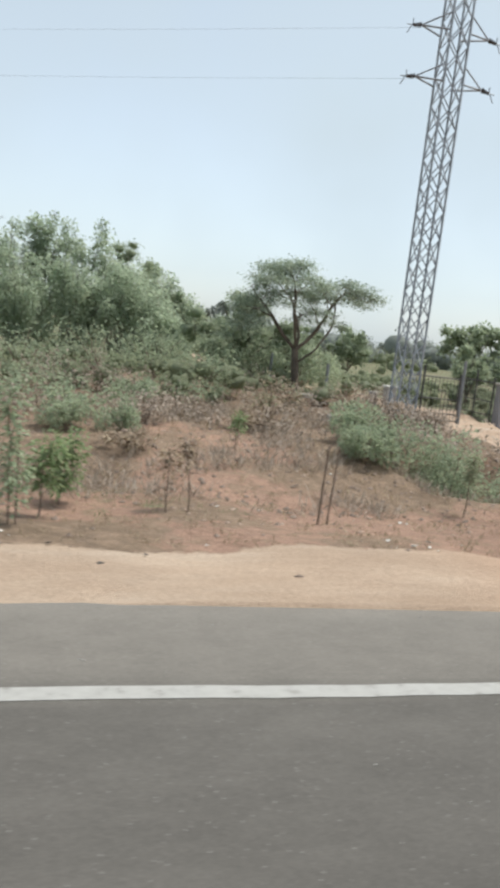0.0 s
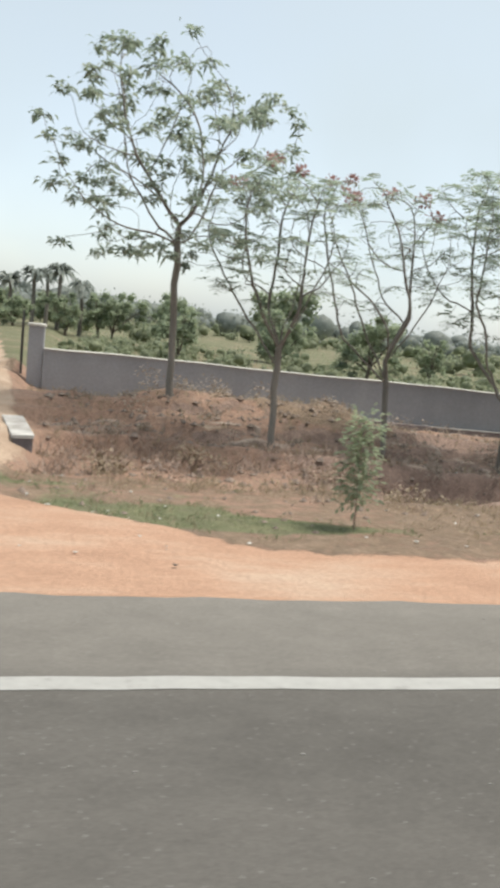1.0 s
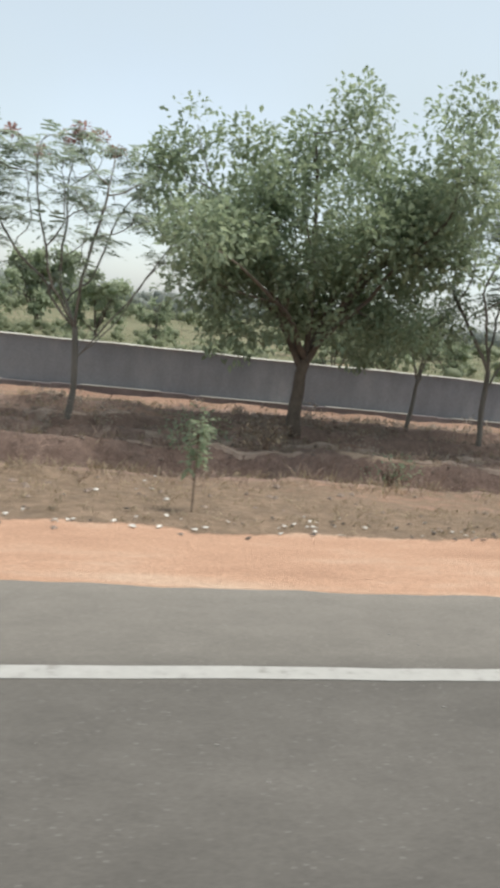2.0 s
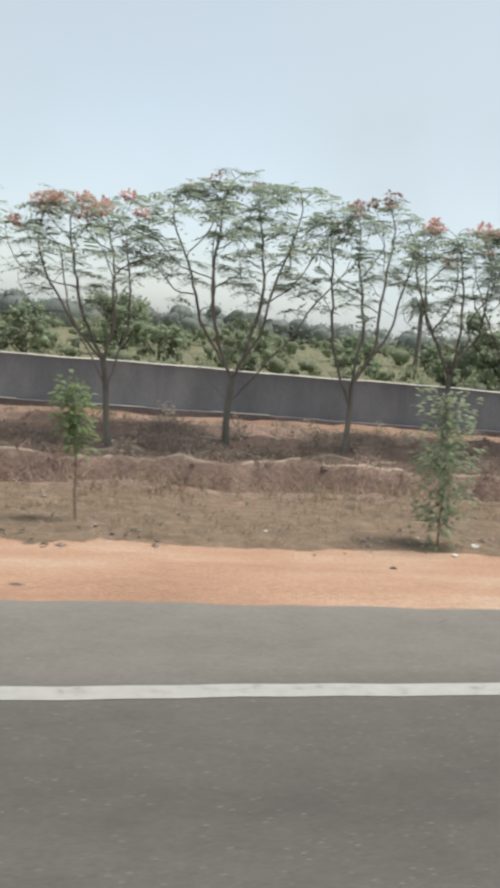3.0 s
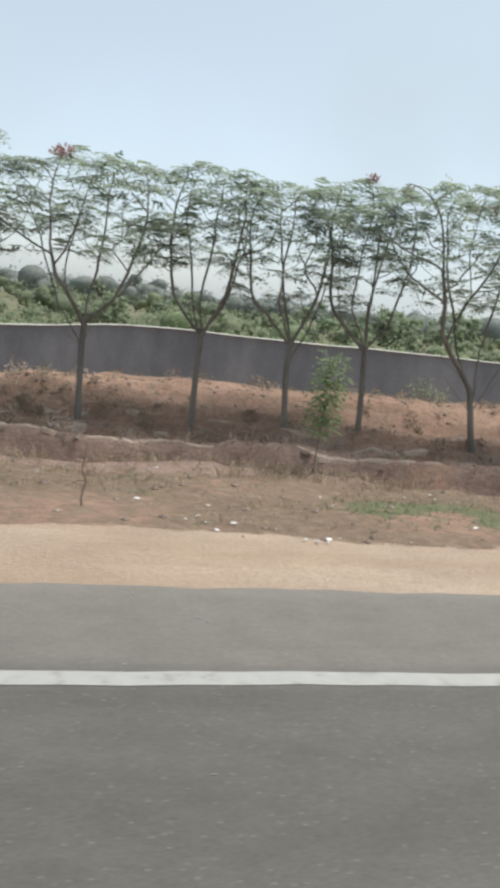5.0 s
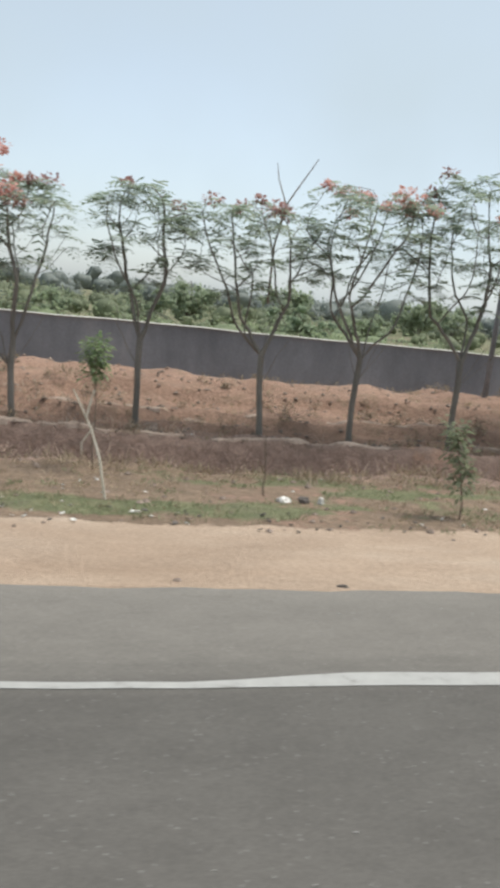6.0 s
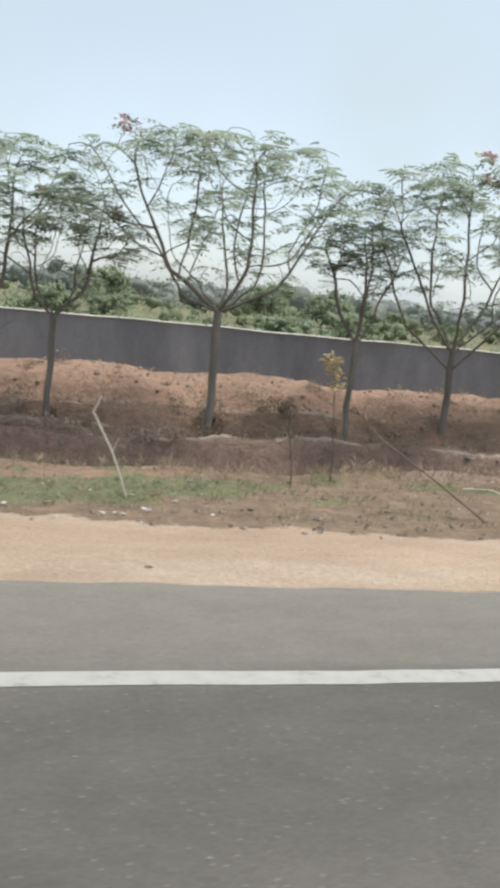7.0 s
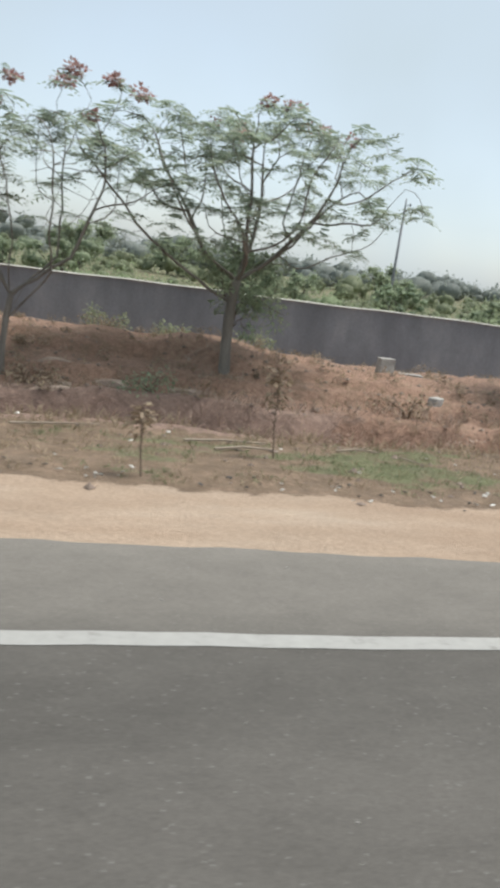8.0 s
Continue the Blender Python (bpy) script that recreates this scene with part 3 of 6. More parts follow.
zones = {
    "sand": np.maximum(np.maximum((1 - ease(-0.22, 0.22, gy - edge_of_sand)) * ease(-30, -8, gy), drive_mask(gx, gy) * ease(4, 6, gy) * (1 - ease(45, 70, gy))),
                       np.exp(-((gx - 61.7) / 0.75) ** 2 - ((gy - 7.2) / 0.45) ** 2) * 1.2)
    # The sand tone also pales the rims of the bank steps.
    + 0.85 * (gx > 13.5) * (0.62 + 0.6 * value_noise(gx * 1.7, gy * 2.0, 51)) * (np.exp(-((ledge - 12.14) / 0.15) ** 2) * ease(-0.3, 0.5, value_noise(gx * 0.45, gx * 0.0, 27)) + np.exp(-((ledge + 0.5 * value_noise(gx * 0.5, gx * 0.0 + 3.0, 2) - 13.72) / 0.13) ** 2) * ease(-0.3, 0.5, value_noise(gx * 0.4, gx * 0.0, 28))),
    "dry": (1 - ease(9.5, 10.1, gy)) * (0.72 + 0.3 * value_noise(gx * 0.5, gy * 0.7, 23)) * (gx > 12) + ease(9.5, 12, gy) * (1 - ease(17, 19, gy)) * ease(14, 18, gx) * (1 - ease(58, 66, gx)) * (0.5 + 0.5 * value_noise(gx * 0.6, gy * 0.9, 52))
    + (gx <= 12) * (0.48 + 0.24 * ease(8.5, 11, gy) + 0.45 * value_noise(gx * 0.6, gy * 0.6, 29)),
    # Cut earth with painted shade: ditch bank, terrace and faces of the steps.
    "shaded_soil": ease(8.9, 9.7, gy) * (1 - ease(12.1, 13.4, gy)) * (0.85 + 0.4 * value_noise(gx * 0.5, gy * 0.6, 24)) * ease(15, 19, gx) * (1 - 0.75 * ease(114, 117, gx))
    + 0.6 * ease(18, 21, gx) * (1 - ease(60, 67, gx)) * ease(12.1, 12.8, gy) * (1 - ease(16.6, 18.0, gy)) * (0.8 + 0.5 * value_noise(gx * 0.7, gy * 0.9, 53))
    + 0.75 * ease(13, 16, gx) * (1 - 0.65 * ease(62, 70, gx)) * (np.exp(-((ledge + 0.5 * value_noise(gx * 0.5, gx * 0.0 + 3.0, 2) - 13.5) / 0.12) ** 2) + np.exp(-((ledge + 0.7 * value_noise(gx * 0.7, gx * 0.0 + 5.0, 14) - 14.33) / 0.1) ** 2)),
    "green": ease(6.3, 6.9, gy) * (1 - ease(9.0, 9.8, gy)) * green_at(gx, gy),
    "rust": ease(3, 7, gx) * (1 - ease(47, 53, gx)) * 0.85 * (1 - 0.9 * ease(7.0, 9.5, gy)) + 0.1,
    "field": ease(20, 22, gy) * (0.85 + 0.3 * value_noise(gx * 0.05, gy * 0.05, 26) - 0.3 * ease(30, 38, gx) * (1 - ease(64, 70, gx)) * (1 - ease(55, 80, gy))),
}
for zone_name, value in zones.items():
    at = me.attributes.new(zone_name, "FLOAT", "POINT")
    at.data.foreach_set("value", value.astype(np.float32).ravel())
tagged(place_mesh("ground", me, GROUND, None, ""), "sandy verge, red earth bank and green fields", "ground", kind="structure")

# ---- road ----
b = Build()
edge = [(x, 4.97 + 0.025 * math.sin(x * 0.8) + 0.014 * math.sin(x * 4.3 + 1) + 0.012 * math.sin(x * 9.0)) for x in np.arange(-20, 134, 0.25)]
edge = [(-2400.0, 4.97)] + edge + [(2500.0, 4.97)]
for x, y in edge:
    b.v += [(x, -7.2, -0.2), (x, -7.2, 0.0), (x, y - 0.03, 0.0), (x, y + 0.02, -0.03), (x, y + 0.02, -0.2)]
for k in range(len(edge) - 1):
    b.f += [(5 * k + s, 5 * k + 5 + s, 5 * k + 6 + s, 5 * k + 1 + s) for s in range(4)]
tagged(part("road", b, ASPHALT), "grey asphalt carriageway with paved shoulder", "road", kind="structure")


def line_strip(name, y0, y1, x0, x1, worn):
    b = Build()
    xs_ = [-600.0] + list(np.arange(x0, x1, 0.3)) + [800.0]
    for x in xs_:
        thin = worn * (ease(80.2, 81.2, np.array(x)) - ease(84.6, 85.6, np.array(x)))
        j = 0.006 * math.sin(x * 3.1) + 0.004 * math.sin(x * 9.7)
        b.v += [(x, y0 + j, 0.004), (x, y1 + j - 0.55 * float(thin) * (y1 - y0), 0.004)]
    b.f = [(2 * k, 2 * k + 2, 2 * k + 3, 2 * k + 1) for k in range(len(xs_) - 1)]
    return tagged(part(name, b, PAINT), "white painted edge line with slight wear", "road marking", kind="structure")


line_strip("edge_line", 3.63, 3.77, -18, 132, 1.0)
line_strip("edge_line", -6.5, -6.36, -18, 132, 0.0)

# ---- compound wall ----
def wall_top(x):
    return 0.72 + 0.37 * float(ease(66.5, 72, np.array(x))) + 0.012 * math.sin(x * 0.9) + 0.008 * math.sin(x * 2.7)


b, c, pl = Build(), Build(), Build()
wx = list(np.arange(12.85, 170, 0.6)) + [400.0]
for x in wx:
    t = wall_top(min(x, 170.0))
    wv = 0.012 * math.sin(x * 0.37)
    b.v += [(x, 19.3 + wv, -1.0), (x, 19.3 + wv, t), (x, 19.52 + wv, t), (x, 19.52 + wv, -1.0)]
    c.v += [(x, 19.26 + wv, t + 0.002), (x, 19.26 + wv, t + 0.022), (x, 19.41 + wv, t + 0.035), (x, 19.56 + wv, t + 0.022), (x, 19.56 + wv, t + 0.002)]
for k in range(len(wx) - 1):
    b.f += [(4 * k + s, 4 * k + 4 + s, 4 * k + 5 + s, 4 * k + 1 + s) for s in range(3)]
    c.f += [(5 * k + s, 5 * k + 5 + s, 5 * k + 6 + s, 5 * k + 1 + s) for s in range(4)] + [(5 * k + 4, 5 * k + 9, 5 * k + 5, 5 * k)]
b.f.append((0, 1, 2, 3))
c.f.append((0, 1, 2, 3, 4))
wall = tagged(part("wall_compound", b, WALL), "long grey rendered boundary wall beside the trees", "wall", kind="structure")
part("coping", c, COPING, wall, "pale mortar coping")
for x in np.arange(13.0, 62, 3.5):
    top = -0.38 + 0.015 * math.sin(x)
    part("plinth", Build().box((x, 19.08, -1.0), (x + 3.497, 19.3, top), 0.015), PLINTH, wall, "dark stone plinth")
    if x < 45:
        part("ledge", Build().box((x + rnd.uniform(0, 0.9), 19.06, top + 0.002), (x + 3.3 - rnd.uniform(0, 1.2), 19.29, top + 0.018), 0.006), CONCRETE, wall, "pale mortar ledge")

# ---- trees ----
def curve_pts(a, ctrl, e, n=5, wob=0.0):
    a, ctrl, e = (np.asarray(p, float) for p in (a, ctrl, e))
    u = np.linspace(0, 1, n)[:, None]
    p = (1 - u) ** 2 * a + 2 * u * (1 - u) * ctrl + u * u * e
    p[1:-1] += rnd.normal(0, wob, (n - 2, 3))
    return p


def tree_frame(root, fork, mid, rx, ry, zb, zt, limbs, subs, r0, spread=0.95):
    """Trunk, limbs and twigs in one woody mesh; returns it with the places and ways of the twig tips."""
    b = Build()
    root, fork = np.asarray(root, float), np.asarray(fork, float)
    b.tube(curve_pts(root - [0, 0, 0.08], (root + fork) / 2 + rnd.normal(0, 0.06, 3), fork, 6, 0.015), np.linspace(r0 * 1.15, r0 * 0.8, 6), 7)
    tips, ways = [], []
    turn = rnd.uniform(0, 6.28)
    for k in range(limbs):
        ang = turn + 2 * math.pi * k / limbs + rnd.uniform(-0.4, 0.4)
        s = (0.4 + 0.65 * rnd.random() ** 0.7) if k else 0.2
        aim = np.array([mid[0] + rx * spread * s * math.cos(ang), mid[1] + ry * spread * s * math.sin(ang),
                        zt - (zt - zb) * (0.16 + 0.5 * s * s * rnd.uniform(0.5, 1.3))])
        start = fork - (fork - root) * (0.03 if k < 3 else rnd.uniform(0.0, 0.3))
        ctrl = start + (aim - start) * np.array([0.38, 0.38, 0.55]) + rnd.normal(0, 0.08, 3)
        line = curve_pts(start, ctrl, aim, 7, 0.03)
        rl = r0 * rnd.uniform(0.4, 0.58)
        b.tube(line, np.linspace(rl, rl * 0.28, 7), 5, False)
        for q in range(subs):
            u = rnd.uniform(0.3, 1.0) if q else 1.0
            i = min(int(u * 6), 5)
            o = line[i] + (line[i + 1] - line[i]) * (u * 6 - i)
            out = np.array([o[0] - mid[0], (o[1] - mid[1]), 0.0])
            way = unit(out / max(rx, 0.3) * 0.9 + np.array([0, 0, rnd.uniform(0.15, 0.9)]) + rnd.normal(0, 0.5, 3))
            ln = rnd.uniform(0.35, 0.75) * (rx * 0.55 + 0.22)
            e = o + way * ln
            e[2] = min(e[2], zt - (zt - zb) * rnd.uniform(0, 0.18))
            e[0] = mid[0] + np.clip(e[0] - mid[0], -rx, rx)
            e[1] = mid[1] + np.clip(e[1] - mid[1], -ry, ry)
            sl = curve_pts(o, (o + e) / 2 + [0, 0, -0.05], e, 4, 0.02)
            rs = max(rl * (0.5 - 0.25 * u), 0.007)
            b.tube(sl, np.linspace(rs, 0.005, 4), 4, False)
            tips.append(e)
            ways.append(way)
            for _ in range(2):
                o2 = sl[rnd.integers(1, 3)]
                w2 = unit(way + rnd.normal(0, 0.6, 3) + [0, 0, 0.25])
                e2 = o2 + w2 * ln * rnd.uniform(0.35, 0.6)
                b.tube([o2, e2], [0.007, 0.004], 3, False)
                tips.append(e2)
                ways.append(w2)
    return b, np.array(tips), np.array(ways)


def grow(root, fork, aims, limbs, thick, step=0.17, kill=0.19):
    """Branches that grow from the fork towards all the aims; one woody mesh, the twig tips and their ways."""
    root, fork, aims = np.asarray(root, float), np.asarray(fork, float), np.asarray(aims, float)
    n = max(4, int((fork[2] - root[2]) / 0.3))
    at = [p for p in curve_pts(root - [0, 0, 0.08], (root + fork) / 2 + rnd.normal(0, 0.05, 3), fork, n, 0.012)]
    up = [-1] + list(range(n - 1))
    centre = aims.mean(0)
    turn = rnd.uniform(0, 6.28)
    reach = np.abs(aims[:, 0] - centre[0]).max()
    for k in range(limbs):
        a = turn + 2 * math.pi * k / limbs + rnd.uniform(-0.35, 0.35)
        w = unit(np.array([math.cos(a) * reach * 1.05 + (centre[0] - fork[0]), math.sin(a) * reach * 0.8, (centre[2] - fork[2]) * rnd.uniform(0.75, 1.3)]))
        q = n - 1 - int(rnd.integers(0, 2)) if k > 1 else n - 1
        for _ in range(max(2, int(np.linalg.norm(centre - fork) * rnd.uniform(0.3, 0.6) / step))):
            at.append(at[q] + unit(w + rnd.normal(0, 0.09, 3)) * step)
            up.append(q)
            q = len(at) - 1
    near = np.full(len(aims), 1e9)
    who = np.zeros(len(aims), int)
    live = np.ones(len(aims), bool)
    fresh = range(n // 2, len(at))
    still = 0
    for _ in range(90):
        for k in fresh:
            d = np.linalg.norm(aims - at[k], axis=1)
            better = d < near
            near[better], who[better] = d[better], k
        gone = live & (near < kill)
        still = 0 if gone.any() else still + 1
        live &= ~gone
        if not live.any() or still > 14:
            break
        new_ones = []
        for k in np.unique(who[live]):
            pull = unit(aims[live & (who == k)] - at[k]).sum(0)
            way = unit(pull) + 0.45 * unit(at[k] - at[up[k]]) + rnd.normal(0, 0.12, 3) + [0, 0, 0.1]
            spot = at[k] + unit(way) * step
            if min(np.linalg.norm(np.array(at[n:]) - spot, axis=1)) < step * 0.55:
                live[who == k] = False
                continue
            at.append(spot)
            up.append(int(k))
            new_ones.append(len(at) - 1)
        fresh = new_ones
    at, total = np.array(at), len(at)
    kids = [[] for _ in range(total)]
    for k in range(1, total):
        kids[up[k]].append(k)
    r = np.zeros(total)
    for k in range(total - 1, -1, -1):
        r[k] = sum(r[c] ** 2.0 for c in kids[k]) ** (1 / 2.0) if kids[k] else 0.004
    r = 0.005 + (r - 0.004) * (thick - 0.005) / max(r[0] - 0.004, 1e-4)
    r[0] *= 1.2
    b, heads = Build(), [(-1, 0)]
    while heads:
        p, k = heads.pop()
        chain = [p, k] if p >= 0 else [k]
        while kids[k]:
            best = max(kids[k], key=lambda c: r[c])
            heads += [(k, c) for c in kids[k] if c != best]
            chain.append(best)
            k = best
        rr = r[chain]
        if p >= 0:
            rr[0] = rr[1]
        b.tube(at[chain], rr, 7 if rr[0] > 0.03 else 4, False)
    floor_z = aims[:, 2].min() - 0.25
    ends = [k for k in range(n + 2, total) if not kids[k] and at[k][2] > floor_z]
    thin = [k for k in range(n + 2, total) if kids[k] and at[k][2] > floor_z and r[k] < 0.009 and rnd.random() < 0.18]
    return b, at[ends], unit(at[ends] - at[[up[k] for k in ends]]), at[thin]


def blossom_quads(places, size, n=46):
    out = []
    for p in places:
        v = unit(rnd.normal(size=(n, 3)))
        s = size * rnd.uniform(0.6, 1.3)
        o = p + v * s * rnd.uniform(0.3, 1.0, (n, 1)) * [1.2, 1.2, 0.6]
        out.append(leaf_quads(o, v + rnd.normal(0, 0.6, (n, 3)), 0.07 * rnd.uniform(0.7, 1.4, n), 0.06))
    return np.concatenate(out)


def vase(n, mid, rx, ry, zb, zt):
    """Aims filling a flat-topped vase, thickest in its upper half."""
    w = rnd.random(n) ** 0.52
    wide = (0.42 + 0.58 * np.sin(np.pi / 2 * np.minimum(1, w / 0.55))) * (1 - 0.45 * np.clip((w - 0.72) / 0.28, 0, 1))
    s, a = rnd.random(n) ** 0.42, rnd.uniform(0, 6.283, n)
    lob = 1 + 0.2 * np.sin(2 * a + rnd.uniform(0, 6)) + 0.14 * np.sin(5 * a + rnd.uniform(0, 6))
    return np.stack([mid[0] + rx * wide * s * lob * np.cos(a), mid[1] + ry * wide * s * np.sin(a), zb + (zt - zb) * w], 1)


def flame_tree(x, y, left, right, zb, zt, lush=1.0, red=0.0, limbs=6, fork=None, pale=False, thick=0.055, colour=None, shoots=0):
    """A slender roadside tree of vase shape with flat plumes of feathery leaves, some in red blossom."""
    z0 = ground_z(x, y)
    rx = (right - left) / 2 * 1.3
    mid = np.array([(left + right) / 2, y + rnd.uniform(-0.1, 0.1)])
    f = min((fork if fork is not None else 1.0) + 0.3, zb - 0.35)
    fx = x + (mid[0] - x) * 0.3
    words = {True: "slender flame tree in full red blossom by the wall", False: "slender roadside tree with thin feathery leaves"}[red > 0.5]
    if 0.12 < red <= 0.5:
        words = "slender roadside tree, feathery leaves and scattered red blossom"
    t = thing("flame_tree", (x, y, z0), words, "tree", "flame trees along the wall")
    aims = vase(int(110 + 100 * rx), mid, rx, max(rx * 0.75, 0.75), zb - 0.15, zt - 0.3)
    if shoots:
        tall = vase(shoots, mid, rx * 0.9, rx * 0.6, zt - 0.35, zt + 0.25)
        aims = np.concatenate([aims, tall])
    b, tips, ways, thin = grow((x, y, z0), (fx, y, f), aims, min(limbs + 1, 8), thick)
    part("trunk", b, BARK, t, "grey branching trunk", True)
    n = max(5, round(9.5 * lush ** 0.6))
    spots = np.concatenate([tips, thin]) if lush > 0.5 else tips
    if shoots or red > 0.5:
        spots = spots[rnd.random(len(spots)) < 0.7 - 0.45 * (spots[:, 2] > zt - 0.9) * (red > 0.5)]
    o = np.repeat(spots, n, 0)
    d = rnd.normal(0, 1.0, o.shape) * [1, 1, 0.0] + rnd.normal(0.12, 0.16, o.shape) * [0, 0, 1]
    q = fronds(o + rnd.normal(0, 0.02, o.shape), d, rnd.uniform(0.18, 0.4, len(o)) * (1.0 if lush > 0.5 else 0.85))
    quads("crown", q, PALE_LEAF if pale else FEATHER, t, "flat plumes of feathery grey-green leaves")
    if red > 0:
        high = tips[:, 2] + rnd.normal(0, 0.25, len(tips)) + (1.2 * (tips[:, 2] > zt - 0.15) if shoots else 0.0)
        k = max(2, int(red * len(tips) * (0.75 if red > 0.5 else 0.42)))
        heads = tips[np.argsort(-high)[:k]] + [0, 0, 0.12 if red > 0.5 else 0.05]
        if shoots or red > 0.5:
            apart = [heads[0]]
            for p in heads[1:]:
                if min(np.linalg.norm(p - q_) for q_ in apart) > (0.38 if shoots else 0.3):
                    apart.append(p)
            heads = np.array(apart)
        quads("blossom", blossom_quads(heads, 0.15 if shoots or red > 0.5 else 0.14, 110 if shoots else (100 if red > 0.5 else 50)), colour or (BLOSSOM if red > 0.3 else PINK), t, "clusters of red blossom")
    return t


def leafy_tree(x, y, left, right, zb, zt, leaves, leaf, stuff_mat, label, trunk_r=0.1, limbs=7, lumps=26, category="tree", name="leafy_tree", group="", bark=None, fork=None, depth=0.85, lump=0.3, flat=0.75, core=True):
    """A full-crowned tree: leaf clumps round the twig tips leave gaps and an uneven outline."""
    z0 = ground_z(x, y)
    rx = (right - left) / 2
    mid = np.array([(left + right) / 2, y])
    t = thing(name, (x, y, z0), label, category, group)
    f = fork if fork is not None else z0 + max(zb - z0, 0.5) * 0.7
    b, tips, ways = tree_frame((x, y, z0), (x + (mid[0] - x) * 0.3, y, f), mid, rx, rx * depth, zb, zt, limbs, 5, trunk_r)
    part("trunk", b, bark or DARK_BARK, t, "", True)
    pick = tips[rnd.permutation(len(tips))[:lumps]]
    pick = np.concatenate([pick, np.stack([mid[0] + rnd.uniform(-0.7, 0.7, lumps // 2) * rx, y + rnd.uniform(-0.7, 0.7, lumps // 2) * rx * depth,
                                           rnd.uniform(zb + 0.1 * (zt - zb), zt - 0.25 * (zt - zb), lumps // 2)], 1)])
    size = rx * lump
    per = max(6, leaves // len(pick))
    q = [clump(p, np.array([1, 0.95, flat]) * size * rnd.uniform(0.6, 1.15), per, leaf) for p in pick]
    if core:
        foliage("crown", np.concatenate(q), pick, np.repeat([[0.45 * size, 0.45 * size, 0.45 * size * flat]], len(pick), 0), stuff_mat, t)
    else:
        quads("crown", np.concatenate(q), stuff_mat, t)
    return t


# trees along the road, in the order in which they are passed
t = thing("broad_leaved_tree", (15.53, 14.7, ground_z(15.53, 14.7)), "tall open tree with drooping clusters of broad leaves", "tree")
v = unit(rnd.normal(size=(290, 3))) * (rnd.uniform(0.15, 1.0, (290, 1)) ** 0.5)
aims = np.array([15.15, 14.7, 5.05]) + v * [2.45, 1.9, 2.1]
aims = np.concatenate([aims, np.array([14.6, 14.7, 3.2]) + rnd.normal(0, 1, (40, 3)) * [0.75, 0.6, 0.3], np.array([16.5, 14.7, 3.4]) + rnd.normal(0, 1, (22, 3)) * [0.4, 0.5, 0.25]])
b, tips, ways, thin = grow((15.53, 14.7, ground_z(15.53, 14.7)), (15.4, 14.7, 3.6), aims, 6, 0.07, 0.2, 0.22)
part("trunk", b, BARK, t, "pale grey trunk and bare curving limbs", True)
o = np.repeat(tips, 34, 0)
o = o + rnd.normal(0, 1, o.shape) * [0.085, 0.085, 0.045]
d = rnd.normal(0, 1, o.shape) * [1, 1, 0.3] + [0, 0, 0.1]
q = leaf_quads(o, d, rnd.uniform(0.1, 0.24, len(o)), rnd.uniform(0.045, 0.08, len(o)), 0.4)
o = np.repeat(thin, 7, 0) + rnd.normal(0, 0.05, (7 * len(thin), 3))
q = np.concatenate([q, leaf_quads(o, rnd.normal(0, 1, o.shape) * [1, 1, 0.3], rnd.uniform(0.1, 0.2, len(o)), rnd.uniform(0.04, 0.07, len(o)), 0.4)])
quads("crown", q, OPEN_LEAF, t, "rosettes of broad drooping leaves")

flame_tree(17.15, 12.5, 15.75, 17.95, 1.9, 4.75, 0.55, 0.12, limbs=6, fork=1.9, thick=0.06)
flame_tree(19.55, 13.2, 17.6, 20.0, 2.0, 4.85, 0.5, 0.25, limbs=7, fork=1.2)
flame_tree(22.07, 13.2, 20.0, 23.75, 2.1, 5.5, 1.1, 0.0, limbs=7, fork=0.9, thick=0.07)
flame_tree(25.0, 13.4, 23.6, 26.6, 2.0, 5.1, 0.9, 0.08)
flame_tree(27.6, 13.3, 26.3, 29.0, 2.0, 4.7, 0.9, 0.15)
leafy_tree(31.82, 13.6, 28.6, 35.35, 1.2, 5.95, 46000, 0.125, BROAD, "large dense dark green tree over the bank", 0.13, 10, 190, fork=1.2, lump=0.2, core=False)
leafy_tree(34.49, 14.5, 33.9, 35.8, 1.4, 2.7, 2300, 0.085, BROAD, "small dense dark green tree before the wall", 0.045, 6, 34, bark=BARK, core=False)
flame_tree(36.57, 13.3, 35.2, 38.5, 2.0, 6.0, 1.3, 0.3, limbs=10, fork=0.6, thick=0.075)
flame_tree(35.9, 13.9, 34.4, 36.9, 2.2, 5.9, 1.0, 0.1, limbs=7, fork=1.0)
flame_tree(38.71, 13.1, 38.0, 40.3, 2.0, 4.45, 0.45, 0.05, limbs=7, fork=0.9)
flame_tree(42.35, 13.2, 40.5, 42.9, 1.75, 4.1, 0.8, 0.36, limbs=7, fork=0.8)
flame_tree(44.52, 13.7, 43.0, 46.1, 2.0, 4.8, 1.25, 0.06, limbs=8, fork=0.6, thick=0.065)
flame_tree(46.85, 13.7, 46.0, 47.8, 2.05, 4.65, 0.75, 0.3, limbs=6, fork=0.7)
flame_tree(49.2, 14.2, 47.8, 50.0, 2.1, 4.5, 0.75, 0.35, limbs=7)
flame_tree(50.68, 13.7, 49.2, 51.0, 2.05, 4.5, 0.8, 0.16, limbs=6)
flame_tree(52.2, 14.3, 50.9, 52.9, 2.1, 4.5, 0.9, 0.0, limbs=6, pale=True)
flame_tree(53.12, 13.2, 51.7, 53.6, 2.3, 4.6, 0.85, 0.0, limbs=5, pale=True)
flame_tree(54.75, 13.2, 53.2, 55.6, 2.2, 4.25, 0.7, 0.0, limbs=6, pale=True)
flame_tree(56.37, 13.2, 54.8, 57.8, 2.05, 3.95, 0.8, 0.0, limbs=7, pale=True)
